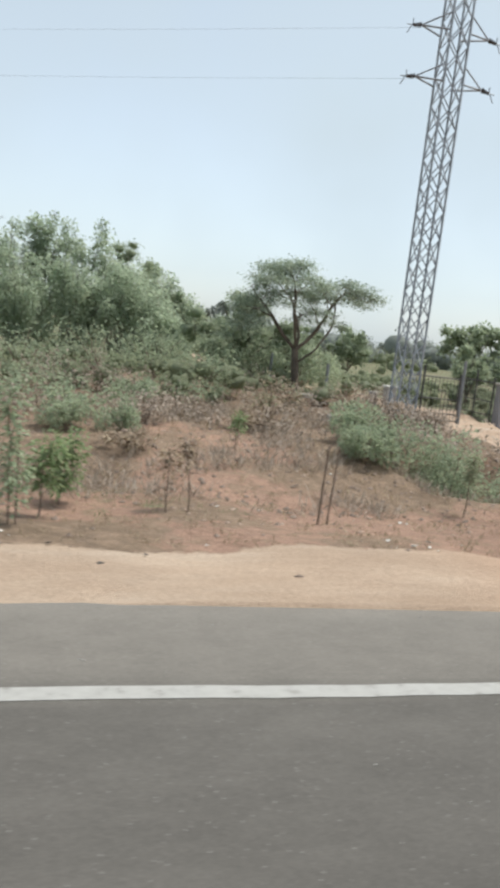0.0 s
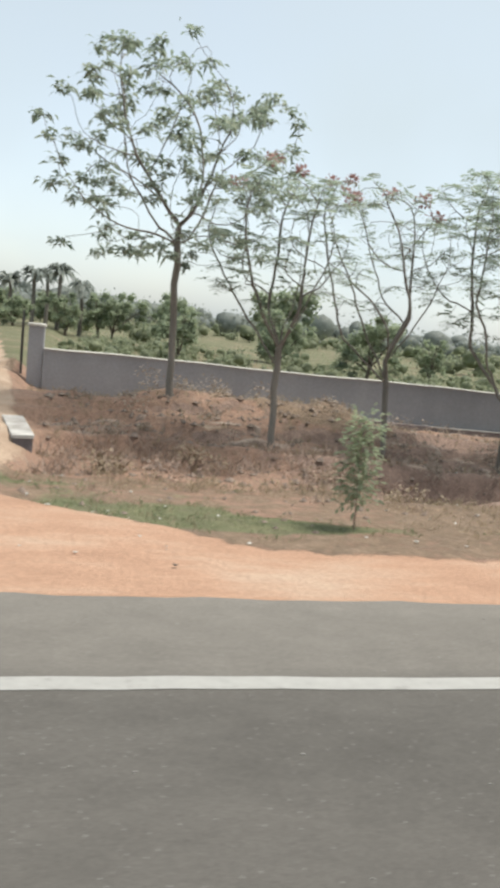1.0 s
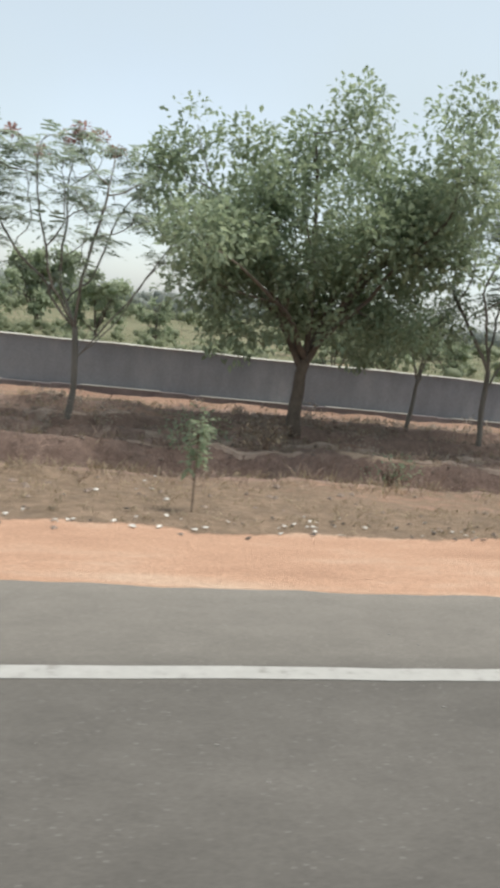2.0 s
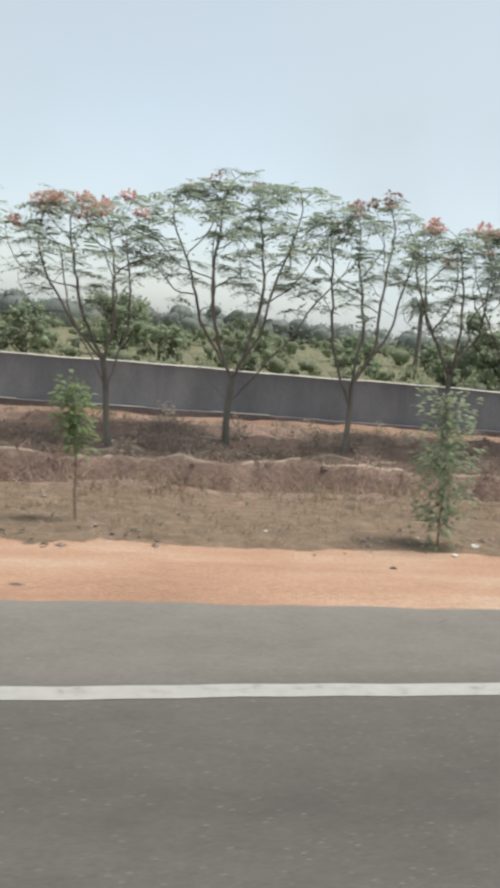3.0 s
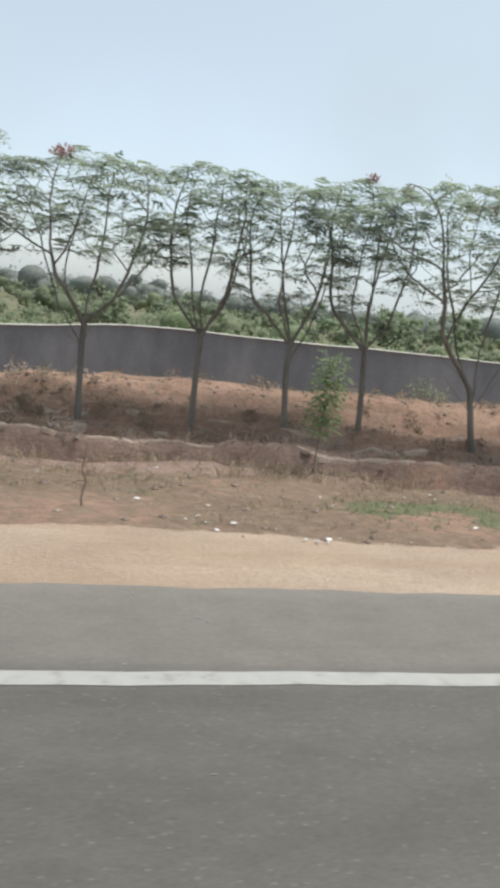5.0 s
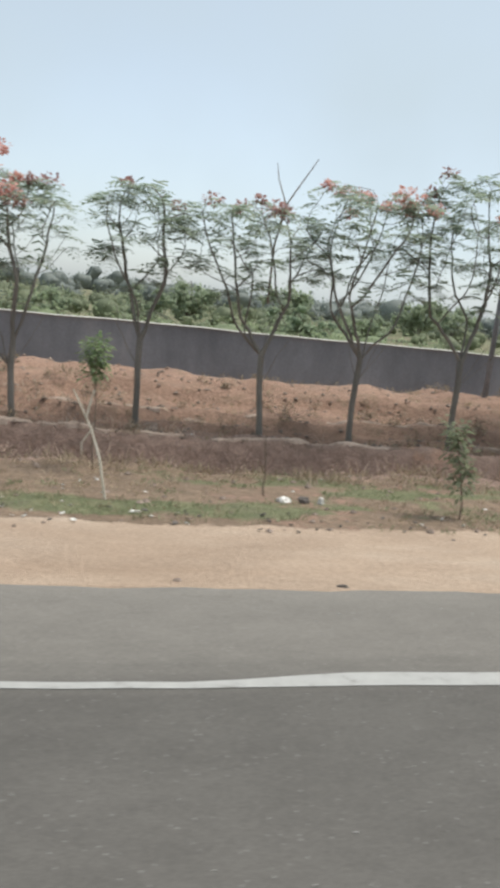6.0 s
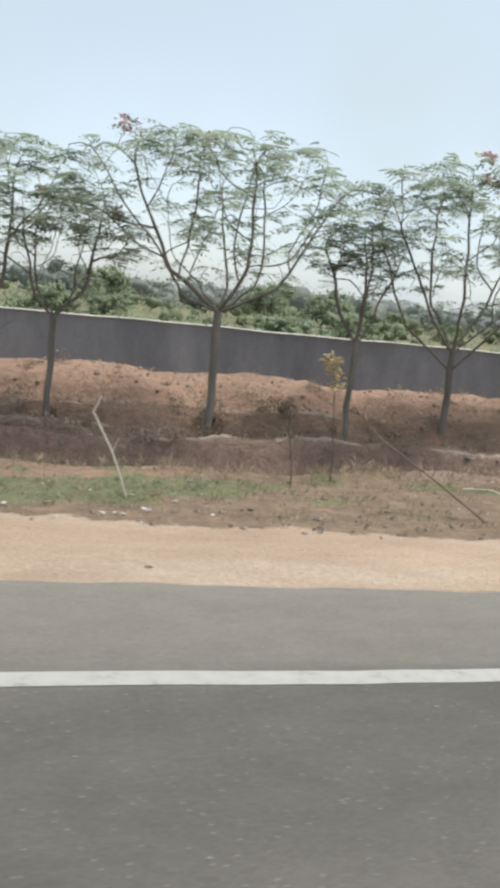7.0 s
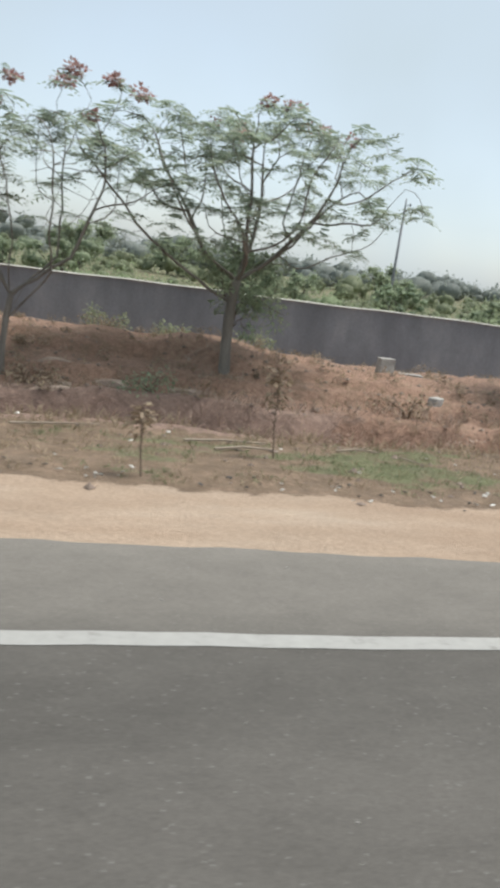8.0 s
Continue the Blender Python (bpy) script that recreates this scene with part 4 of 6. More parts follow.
flame_tree(59.8, 13.4, 58.2, 60.3, 1.8, 3.6, 0.8, 0.0, limbs=6, pale=True)
leafy_tree(59.6, 14.4, 58.5, 60.9, 0.9, 2.9, 5200, 0.1, BROAD, "bushy green tree before the wall", 0.05, 6, 44, bark=BARK, core=False)
flame_tree(61.5, 13.2, 60.0, 61.9, 2.0, 4.3, 0.9, 0.0, limbs=6, pale=True)
leafy_tree(62.2, 15.0, 60.9, 63.5, 1.5, 3.7, 5200, 0.1, BROAD, "rounded green tree below the steel tower", 0.05, 6, 44, bark=BARK, core=False)
flame_tree(63.56, 13.2, 61.9, 64.0, 2.05, 4.4, 0.75, 0.05, limbs=6, pale=True)
flame_tree(65.57, 13.4, 64.0, 66.7, 2.0, 4.6, 0.7, 0.3, limbs=7)
flame_tree(67.6, 13.3, 66.4, 68.9, 2.0, 4.5, 0.9, 0.1)
flame_tree(70.0, 13.2, 68.7, 71.3, 2.0, 4.3, 0.9, 0.05)
flame_tree(72.0, 13.3, 70.9, 73.1, 2.0, 4.4, 0.9, 0.0)
flame_tree(73.69, 13.2, 72.3, 74.6, 1.9, 4.3, 0.85, 0.0, limbs=6)
flame_tree(75.2, 13.4, 74.0, 75.8, 2.0, 4.55, 0.9, 0.08, limbs=6)
flame_tree(77.44, 13.0, 75.0, 77.9, 2.1, 4.65, 1.1, 0.02, limbs=8, fork=0.5, thick=0.06)
flame_tree(79.13, 12.7, 77.8, 80.0, 1.9, 3.95, 0.9, 0.04, limbs=6, fork=0.6)
flame_tree(80.93, 12.7, 79.6, 82.4, 2.1, 4.4, 0.75, 0.95, limbs=8, fork=1.2)
flame_tree(82.76, 12.9, 81.8, 83.5, 1.9, 3.75, 0.9, 0.05, limbs=6, fork=0.6)
flame_tree(84.8, 12.9, 83.9, 85.4, 1.9, 3.9, 0.85, 0.03, limbs=5, fork=0.8)
t = flame_tree(87.0, 13.0, 85.6, 87.6, 1.9, 3.8, 0.75, 0.3, limbs=6, fork=0.7)
b = Build().tube([(86.9, 13.0, 1.9), (86.9, 12.95, 2.9), (87.05, 12.9, 3.6), (87.5, 12.9, 4.35)], [0.022, 0.018, 0.014, 0.007], 5)
b.tube([(87.02, 12.9, 3.55), (86.85, 12.9, 3.95), (86.8, 12.9, 4.2)], [0.01, 0.008, 0.004], 4)
part("dead_limb", b, TWIG, t, "bare dead limb")
flame_tree(88.63, 12.8, 87.5, 89.8, 1.9, 4.25, 0.7, 0.5, limbs=7, fork=0.8)
flame_tree(90.58, 12.8, 89.6, 91.4, 2.0, 4.65, 0.85, 0.03, limbs=6, fork=0.9)
flame_tree(92.75, 13.3, 91.5, 93.9, 1.9, 4.6, 0.75, 0.33, limbs=7, fork=0.7)
flame_tree(94.97, 13.3, 93.6, 96.6, 2.05, 4.5, 1.1, 0.02, limbs=8, fork=0.2)
flame_tree(96.75, 13.3, 95.9, 97.9, 1.9, 3.6, 0.55, 0.02, limbs=6)
flame_tree(99.46, 12.4, 97.5, 101.3, 2.0, 4.65, 0.8, 0.02, limbs=7, fork=1.7, thick=0.07)
flame_tree(102.05, 12.9, 101.3, 102.7, 2.0, 3.65, 0.7, 0.0, limbs=5)
flame_tree(104.07, 13.2, 102.2, 105.8, 1.9, 4.8, 1.05, 0.02, limbs=8, fork=1.0, thick=0.065)
flame_tree(106.25, 13.4, 105.2, 107.3, 1.9, 4.75, 0.85, 0.18, limbs=6, fork=1.3, pale=True, colour=PINK)
flame_tree(108.35, 13.0, 106.7, 109.9, 1.8, 4.35, 0.8, 0.22, limbs=8, fork=0.7, thick=0.065, pale=True, colour=PINK, shoots=10)
flame_tree(110.15, 13.2, 108.9, 112.0, 1.8, 4.15, 0.75, 0.2, limbs=8, fork=0.6, thick=0.055, colour=PINK, shoots=9)
flame_tree(114.07, 13.9, 111.9, 116.4, 1.9, 4.7, 1.6, 0.12, limbs=10, fork=1.3, thick=0.1)
leafy_tree(114.2, 14.5, 113.3, 115.3, 0.9, 2.3, 4200, 0.08, BROAD, "low dark shrubby growth beside a tree trunk", 0.03, 6, 30, core=False)
flame_tree(121.5, 13.4, 120.2, 122.8, 2.0, 4.2, 0.9, 0.1)
flame_tree(125.0, 13.3, 123.8, 126.3, 2.0, 4.3, 0.9, 0.1)

# trees before the gate
t = thing("acacia_tree", (6.95, 22.0, ground_z(6.95, 22.0)), "spreading flat-topped acacia on the rise", "tree")
u, v = rnd.uniform(-1, 1, 300), rnd.uniform(-1, 1, 300)
aims = np.stack([6.35 + 1.45 * u, 22.0 + 1.4 * v, 4.25 - 1.2 * u * u - 0.5 * v * v - 1.1 * rnd.random(300) ** 1.6], 1)
u = rnd.uniform(-1, 1, 190)
aims = np.concatenate([aims, np.stack([8.2 + 0.75 * u, 21.8 + rnd.uniform(-0.8, 0.8, 190), 3.75 - 0.3 * u * u - 0.5 * rnd.random(190) ** 1.5], 1)])
b, tips, ways, thin = grow((6.95, 22.0, ground_z(6.95, 22.0)), (6.8, 22.0, 1.6), aims, 5, 0.12, 0.2, 0.24)
part("trunk", b, DARK_BARK, t, "dark leaning trunk", True)
spots = np.concatenate([tips, thin])
o = np.repeat(spots, 190, 0) + rnd.normal(0, 1, (190 * len(spots), 3)) * [0.19, 0.19, 0.08]
quads("crown", leaf_quads(o, rnd.normal(0, 1, o.shape) * [1, 1, 0.4], rnd.uniform(0.05, 0.11, len(o)), 0.045, 0.1), FEATHER, t, "flat sprays of tiny leaves")
leafy_tree(5.9, 25.5, 4.2, 7.6, 0.2, 3.5, 11000, 0.09, DEEP, "dense dark bushy tree under an acacia", 0.08, 7, 40, name="bushy_tree", lump=0.34)
leafy_tree(7.9, 26.5, 6.6, 9.3, 0.2, 2.4, 8000, 0.09, DEEP, "dense dark bushy tree beside the drive", 0.08, 7, 36, name="bushy_tree", lump=0.34)
leafy_tree(3.3, 45.0, 1.4, 5.2, 0.6, 6.9, 9000, 0.15, DEEP, "tall rounded dark green tree behind the scrub", 0.16, 8, 60, lump=0.32)
for x, y, w, top in ((-4.6, 33, 1.3, 5.7), (-3.4, 35, 1.2, 5.9), (-2.4, 33, 1.1, 5.2), (-1.2, 35, 1.0, 6.5), (-0.2, 36, 1.0, 6.0), (0.8, 34, 1.1, 5.6), (1.9, 35, 1.1, 4.5), (2.9, 35, 1.25, 4.3), (3.9, 36, 0.9, 4.2), (4.8, 37, 0.9, 3.8), (5.7, 38, 0.9, 3.0),
                     (-6.2, 35, 1.6, 5.2), (-8.5, 36, 1.8, 5.6), (-1.9, 30, 1.2, 3.6), (0.2, 30, 1.2, 3.4), (2.0, 30, 1.2, 3.3), (3.6, 31, 1.1, 2.8)):
    leafy_tree(x, y, x - w, x + w, 0.3, top + 0.75, 6200, 0.15, GUM, "slim pale gum tree in a roadside grove", 0.07, 9, 50, group="gum trees before the gate", name="gum_tree", bark=BARK, lump=0.34, flat=1.5, core=False)
leafy_tree(24.8, 43.0, 22.8, 27.2, 0.5, 4.2, 2600, 0.28, DEEP, "rounded dark tree in the orchard", 0.15, 7, 30, name="field_tree")
leafy_tree(22.9, 35.0, 21.7, 24.2, 0.3, 2.6, 2600, 0.16, DEEP, "rounded dark tree in the orchard", 0.1, 6, 26, name="field_tree")
leafy_tree(28.0, 36.0, 26.4, 29.8, 0.3, 3.1, 3000, 0.17, DEEP, "rounded dark tree in the orchard", 0.1, 6, 26, name="field_tree")
leafy_tree(15.6, 52.0, 13.9, 17.4, 0.3, 2.9, 2400, 0.2, DEEP, "rounded dark tree in the orchard", 0.1, 6, 26, name="field_tree")
leafy_tree(19.5, 50.0, 17.6, 21.6, 0.3, 3.2, 2600, 0.2, DEEP, "rounded dark tree in the orchard", 0.1, 6, 26, name="field_tree")
leafy_tree(17.5, 30.0, 16.7, 18.3, 0.4, 2.2, 900, 0.18, DEEP, "small round orchard tree", 0.06, 5, 14, name="field_tree")
leafy_tree(43.2, 40.0, 41.6, 44.8, 0.4, 3.4, 1900, 0.26, DEEP, "rounded dark tree in the field", 0.12, 6, 24, name="field_tree")
leafy_tree(59.7, 30.0, 57.5, 62.2, 0.4, 3.3, 3000, 0.22, DEEP, "broad dark tree behind the wall", 0.14, 7, 30, name="field_tree")
leafy_tree(89.5, 48.0, 87.9, 91.1, 0.4, 3.2, 1700, 0.26, DEEP, "rounded dark tree in the field", 0.12, 6, 22, name="field_tree")
leafy_tree(98.0, 55.0, 96.0, 100.0, 0.4, 3.4, 1700, 0.3, DEEP, "rounded dark tree in the field", 0.12, 6, 22, name="field_tree")
leafy_tree(110.7, 60.0, 108.7, 112.8, 0.7, 3.7, 2000, 0.3, DEEP, "rounded dark tree on the horizon", 0.14, 6, 26, name="field_tree")
leafy_tree(118.5, 70.0, 116.5, 121.5, 0.4, 3.2, 1700, 0.34, DEEP, "rounded dark tree on the horizon", 0.14, 6, 22, name="field_tree")
leafy_tree(136.0, 62.0, 134.4, 137.8, 1.0, 3.0, 1200, 0.3, DEEP, "small spreading tree on the horizon", 0.1, 6, 18, name="field_tree")


def palm(x, y, top, group="palms beyond the gate"):
    z0 = ground_z(x, y)
    t = thing("palm_tree", (x, y, z0), "distant palm with a ragged crown", "palm", group)
    part("trunk", Build().tube(curve_pts((x, y, z0), (x + 0.1, y, (z0 + top) / 2), (x, y, top - 0.9), 6, 0.02), np.linspace(0.16, 0.11, 6), 6), BARK, t)
    n = 46
    a = rnd.uniform(0, 6.28, n)
    d = np.stack([np.cos(a), np.sin(a), rnd.uniform(-0.5, 1.1, n)], 1)
    o = np.repeat([[x, y, top - 0.9]], n, 0)
    q = leaf_quads(o, d + [0, 0, 0.3], rnd.uniform(1.0, 1.6, n), 0.3, 0.55)
    quads("crown", q, HAZED_LEAF, t)


for k in range(4, 34):
    x, y = 15.0 + 4.2 * k + rnd.uniform(-1.5, 1.5), rnd.uniform(23.5, 40)
    w, h = rnd.uniform(0.8, 1.6), rnd.uniform(1.5, 2.5)
    leafy_tree(x, y, x - w, x + w, 0.2, h, 1000, 0.15, DEEP if k % 3 else BROAD, "low rounded dark tree behind the boundary wall", 0.07, 5, 18, name="orchard_tree", group="orchard trees behind the wall")


for x, y, w, h in ((9.6, 47, 0.9, 2.2), (12.6, 49, 1.3, 2.9), (14.6, 51, 1.2, 2.6), (11.0, 55, 1.4, 3.0), (7.9, 53, 1.3, 2.7)):
    leafy_tree(x, y, x - w, x + w, 0.1, h, 1800, 0.17, DEEP, "dark rounded tree among the palms", 0.09, 6, 24, name="field_tree")
palm(9.0, 50, 3.7)
palm(10.4, 50, 4.2)
palm(11.1, 53, 4.3)
palm(12.0, 50, 4.6)
palm(13.4, 52, 3.8)
palm(59.75, 40.0, 4.7, "")

# ---- scrub, hedges and far woods ----
def scatter(name, spots, low, high, leaves, leaf, material, label, category, core=0.42):
    """Uncountable low growth as one mesh: dented leafy masses with loose leaves over them."""
    q, mids, sizes = [], [], []
    for x, y in spots:
        z = ground_z(x, y)
        r = rnd.uniform(low, high)
        for _ in range(2):
            c = np.array([x, y, z + r * 0.45]) + rnd.normal(0, 0.45, 3) * r * [1, 1, 0.35]
            s = np.array([0.72, 0.72, 0.6]) * r * rnd.uniform(0.7, 1.2)
            mids.append(c)
            sizes.append(s * core)
            q.append(clump(c, s, leaves, leaf * (0.7 + 0.5 * r / high)))
    q = np.concatenate(q)
    ob = foliage(name, q, mids, sizes, material) if core else quads(name, q, material)
    return tagged(ob, label, category, kind="stuff")


spots = [(x + rnd.normal(0, 0.9), 22.2 + 3.2 * k + rnd.normal(0, 0.5)) for k in range(7) for x in np.arange(14, 150 + 6 * k, 1.6) if value_noise(np.array(x * 0.17), np.array(k * 0.9), 61) > -0.35]
scatter("orchard_scrub", [s for s in spots if s[0] < 66 or s[1] > 24], 0.45, 1.1, 54, 0.15, SCRUB, "rows of young green orchard bushes behind the wall", "scrub")
spots = [(x + rnd.normal(0, 0.8), 22.6 + rnd.uniform(0, 2.6)) for x in np.arange(68, 150, 0.8)]
scatter("hedge_scrub", spots, 1.1, 1.75, 300, 0.11, HEDGE, "green scrub growing thick behind the wall", "scrub", 0.5)
spots = [(rnd.uniform(12.5, 34), rnd.uniform(21.5, 48)) for _ in range(130)]
scatter("orchard_scrub", spots, 0.3, 0.75, 60, 0.1, SCRUB, "young green bushes in the field by the gate", "scrub")
spots = [(rnd.uniform(-30, 210), 38 + 60 * rnd.random() ** 1.3) for _ in range(650)]
spots = [s for s in spots if not (7 < s[0] < 12 and s[1] < 60) and value_noise(np.array(s[0] * 0.07), np.array(s[1] * 0.12), 62) > -0.3]
scatter("field_scrub", spots, 0.8, 1.9, 42, 0.27, SCRUB, "green bushes dotted over the fields", "scrub", 0.5)
# The woods look hazy by their tinted leaf colour alone.
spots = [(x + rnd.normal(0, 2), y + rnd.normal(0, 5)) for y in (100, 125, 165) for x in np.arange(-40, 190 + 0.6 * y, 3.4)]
scatter("far_woods", [s for s in spots if value_noise(np.array(s[0] * 0.06), np.array(s[1] * 0.02), 31) > -0.5], 2.2, 4.2, 45, 0.48, HAZED_LEAF, "hazy line of distant woods", "woods", 0.62)
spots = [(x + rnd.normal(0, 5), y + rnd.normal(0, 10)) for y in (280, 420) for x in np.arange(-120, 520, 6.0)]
scatter("far_woods", spots, 4.0, 6.5, 40, 1.3, HAZED_LEAF, "hazy line of woods on the horizon", "woods", 0.6)


def bush(x, y, r, h, material, label, leaves=420, leaf=0.085, woody=TWIG):
    """A bush: stems from one root and leaf clumps round their ends."""
    z0 = ground_z(x, y)
    t = thing("bush", (x, y, z0), label, "bush")
    q = []
    n = 7
    for k in range(n):
        a = 2 * math.pi * k / n + rnd.uniform(-0.3, 0.3)
        s = rnd.uniform(0.2, 0.85)
        e = np.array([x + r * s * math.cos(a), y + r * s * math.sin(a), z0 + h * rnd.uniform(0.5, 0.95) * (1.05 - 0.4 * s)])
        line = curve_pts((x, y, z0 - 0.03), (x + (e[0] - x) * 0.3, y + (e[1] - y) * 0.3, z0 + h * 0.5), e, 4, 0.02)
        part("stem", Build().tube(line, np.linspace(0.014, 0.004, 4), 4, False), woody, t)
        q.append(clump(e - [0, 0, 0.15 * h], np.array([0.38 * r, 0.38 * r, 0.3 * h]), leaves // n, leaf))
    quads("foliage", np.concatenate(q), material, t)
    return t


for x, y, r, h in ((0.1, 13.6, 0.75, 0.75), (1.35, 15.6, 0.6, 0.7), (-0.9, 15.0, 0.8, 1.0), (-2.2, 13.0, 0.9, 0.9), (2.6, 17.2, 0.9, 0.8), (3.6, 19.0, 1.0, 1.3), (-1.0, 18.5, 1.3, 1.7), (0.8, 20.5, 1.4, 1.8), (2.6, 22.5, 1.3, 1.6)):
    bush(x, y, r, h, DEEP, "dark green bush on the rough rise", 600, 0.1)
for x, y, r, h in ((4.9, 11.2, 0.6, 0.75), (5.7, 11.8, 0.8, 1.2), (6.6, 11.4, 0.9, 1.5), (7.4, 11.0, 0.95, 1.5), (8.3, 11.4, 0.8, 1.45), (8.0, 10.5, 0.8, 1.1), (5.2, 12.6, 0.7, 0.8), (7.0, 12.4, 0.9, 1.2)):
    bush(x, y, r, h, DEEP, "dark green bush on the ditch edge by the drive", 1900, 0.075)
for x, y, r, h in ((4.3, 15.2, 0.9, 0.75), (5.4, 17.8, 1.0, 0.9), (7.2, 18.2, 0.7, 0.8), (1.0, 11.0, 0.5, 0.4), (3.4, 13.4, 0.7, 0.5), (7.0, 15.8, 0.8, 0.7), (-3.2, 16.4, 1.1, 1.2)):
    bush(x, y, r, h, WITHERED, "dry brown thorny bush on red earth", 560, 0.07)
spots = [(rnd.uniform(-14, 8.5), 17 + 16 * rnd.random() ** 1.4) for _ in range(150)]
scatter("rise_scrub", [s for s in spots if drive_mask(np.array(s[0]), np.array(s[1])) < 0.1], 0.35, 0.85, 60, 0.11, SCRUB, "grey-green scrub covering the rise", "scrub")
spots = [(rnd.uniform(-12, 8.8), rnd.uniform(12.5, 21)) for _ in range(240)]
scatter("thorn_scrub", spots, 0.25, 0.55, 40, 0.08, THORN, "dry brown thorn scrub on the rise", "scrub", 0)
for x, y, r, h in ((0.09, 12.0, 0.42, 0.66), (0.95, 12.2, 0.4, 0.7)):
    bush(x, y, r, h, DEEP, "small dense dark bush on the rise", 1500, 0.06)
spots = [(rnd.uniform(14, 70), 12.1 + 4.2 * rnd.random()) for _ in range(190)]
scatter("bank_scrub", spots, 0.16, 0.42, 60, 0.055, THORN, "dry grey-brown scrub on the earth bank", "scrub", 0)
spots = [(rnd.uniform(68, 122), 12.1 + 3.9 * rnd.random()) for _ in range(230)]
scatter("bank_scrub", spots, 0.1, 0.32, 60, 0.045, WITHERED, "dry brown scrub on the earth bank", "scrub", 0)
spots = [(rnd.uniform(14, 122), 9.6 + 2.2 * rnd.random()) for _ in range(170)]
scatter("ditch_scrub", spots, 0.14, 0.36, 60, 0.05, DARK_BRUSH, "dark dry weeds in the ditch", "scrub", 0)
for x, y, r, h, w in ((14.2, 10.3, 0.5, 0.35, 0), (15.6, 11.2, 0.6, 0.45, 0), (17.9, 11.0, 0.6, 0.4, 0), (18.6, 9.6, 0.5, 0.45, 0), (23.5, 12.4, 0.5, 0.5, 0), (29.6, 12.2, 0.7, 0.8, 1), (30.9, 12.0, 0.6, 0.6, 0), (33.2, 11.9, 0.6, 0.7, 1), (48.3, 12.6, 0.5, 0.6, 1), (53.5, 12.2, 0.5, 0.55, 1), (54.9, 12.6, 0.5, 0.5, 0), (57.8, 15.0, 0.5, 0.5, 0), (79.8, 14.6, 0.6, 0.4, 0), (82.2, 14.8, 0.5, 0.4, 0), (94.2, 14.4, 0.5, 0.4, 0), (99.6, 13.0, 0.4, 0.35, 0), (101.0, 13.6, 0.5, 0.4, 0), (110.6, 12.9, 0.7, 0.6, 0), (112.6, 12.6, 0.8, 0.5, 1), (117.2, 12.4, 0.7, 0.6, 0), (119.5, 11.6, 0.7, 0.6, 1)):
    bush(x, y, r, h, BROAD if w else WITHERED, "green weed bush on the earth bank" if w else "withered brown bush on the earth bank", 330, 0.07)
for x, h in ((78.2, 0.9), (111.9, 0.8), (113.4, 0.7), (115.2, 0.8)):
    bush(x, 17.2, 0.6, h, SCRUB, "light green bush against the wall", 420, 0.09)

for x, y, r, h in ((4.6, 23.0, 1.1, 1.7), (5.9, 23.6, 1.2, 1.9), (7.4, 23.4, 1.2, 1.9), (8.6, 24.0, 1.0, 1.6), (3.2, 24.5, 1.3, 2.0), (9.6, 27.0, 1.0, 1.6)):
    bush(x, y, r, h, DEEP, "tall dark bush behind an acacia", 900, 0.11)
for x, y, r, h in ((7.6, 15.7, 0.5, 0.8), (8.2, 15.6, 0.5, 0.7), (7.25, 15.5, 0.5, 0.7), (7.5, 17.3, 0.6, 0.9), (8.35, 15.6, 0.4, 0.6), (-1.8, 14.2, 0.8, 1.0), (-0.2, 16.2, 0.9, 1.1), (1.5, 13.4, 0.7, 0.8), (2.4, 15.2, 0.8, 0.8), (-3.6, 18.5, 1.2, 1.5), (0.9, 17.6, 0.9, 1.1), (-2.4, 20.5, 1.3, 1.5)):
    bush(x, y, r, h, THORN, "grey-brown leafless thorn bush on the rise", 620, 0.07)

# ---- saplings and sticks on the verge ----
def sapling(x, y, h, lean=0.0, leafy=0.0, low=0.5, material=None, stake=False, stem=0.011, label=""):
    """A planted sapling: thin stem, tuft of leaves, sometimes a stake tied to it."""
    z0 = ground_z(x, y)
    m = material or BROAD
    words = label or ("young roadside sapling with a leafy tuft" if leafy else "bare thin sapling on the grassy verge")
    t = thing("sapling", (x, y, z0), words, "sapling", "saplings on the verge")
    line = curve_pts((x, y, z0 - 0.05), (x + lean * 0.2, y, z0 + h * 0.5), (x + lean, y, z0 + h), 6, 0.012)
    b = Build().tube(line, np.linspace(stem, stem * 0.45, 6), 5)
    for _ in range(4):
        o = line[rnd.integers(2, 5)]
        b.tube([o, o + unit(rnd.normal(0, 1, 3) + [0, 0, 0.8]) * h * rnd.uniform(0.1, 0.2)], [stem * 0.5, 0.003], 3, False)
    part("stem", b, TWIG, t)
    if leafy:
        n = int(420 * leafy)
        u = rnd.uniform(low, 1.0, n)
        o = np.stack([np.interp(u, np.linspace(0, 1, 6), line[:, k]) for k in range(3)], 1)
        d = rnd.normal(0, 1, (n, 3)) * [1, 1, 0.6] + [0, 0, 0.2]
        o = o + unit(d) * rnd.uniform(0, 1, (n, 1)) * (0.07 + 0.1 * leafy)
        quads("foliage", leaf_quads(o, d, rnd.uniform(0.04, 0.1, n), rnd.uniform(0.025, 0.05, n), 0.3), m, t)
    if stake:
        part("stake", Build().tube([(x + 0.07, y + 0.03, z0 - 0.1), (x + 0.05, y + 0.03, z0 + h * 0.7)], [0.009, 0.008], 5), TWIG, t, "thin wooden stake")
    return t


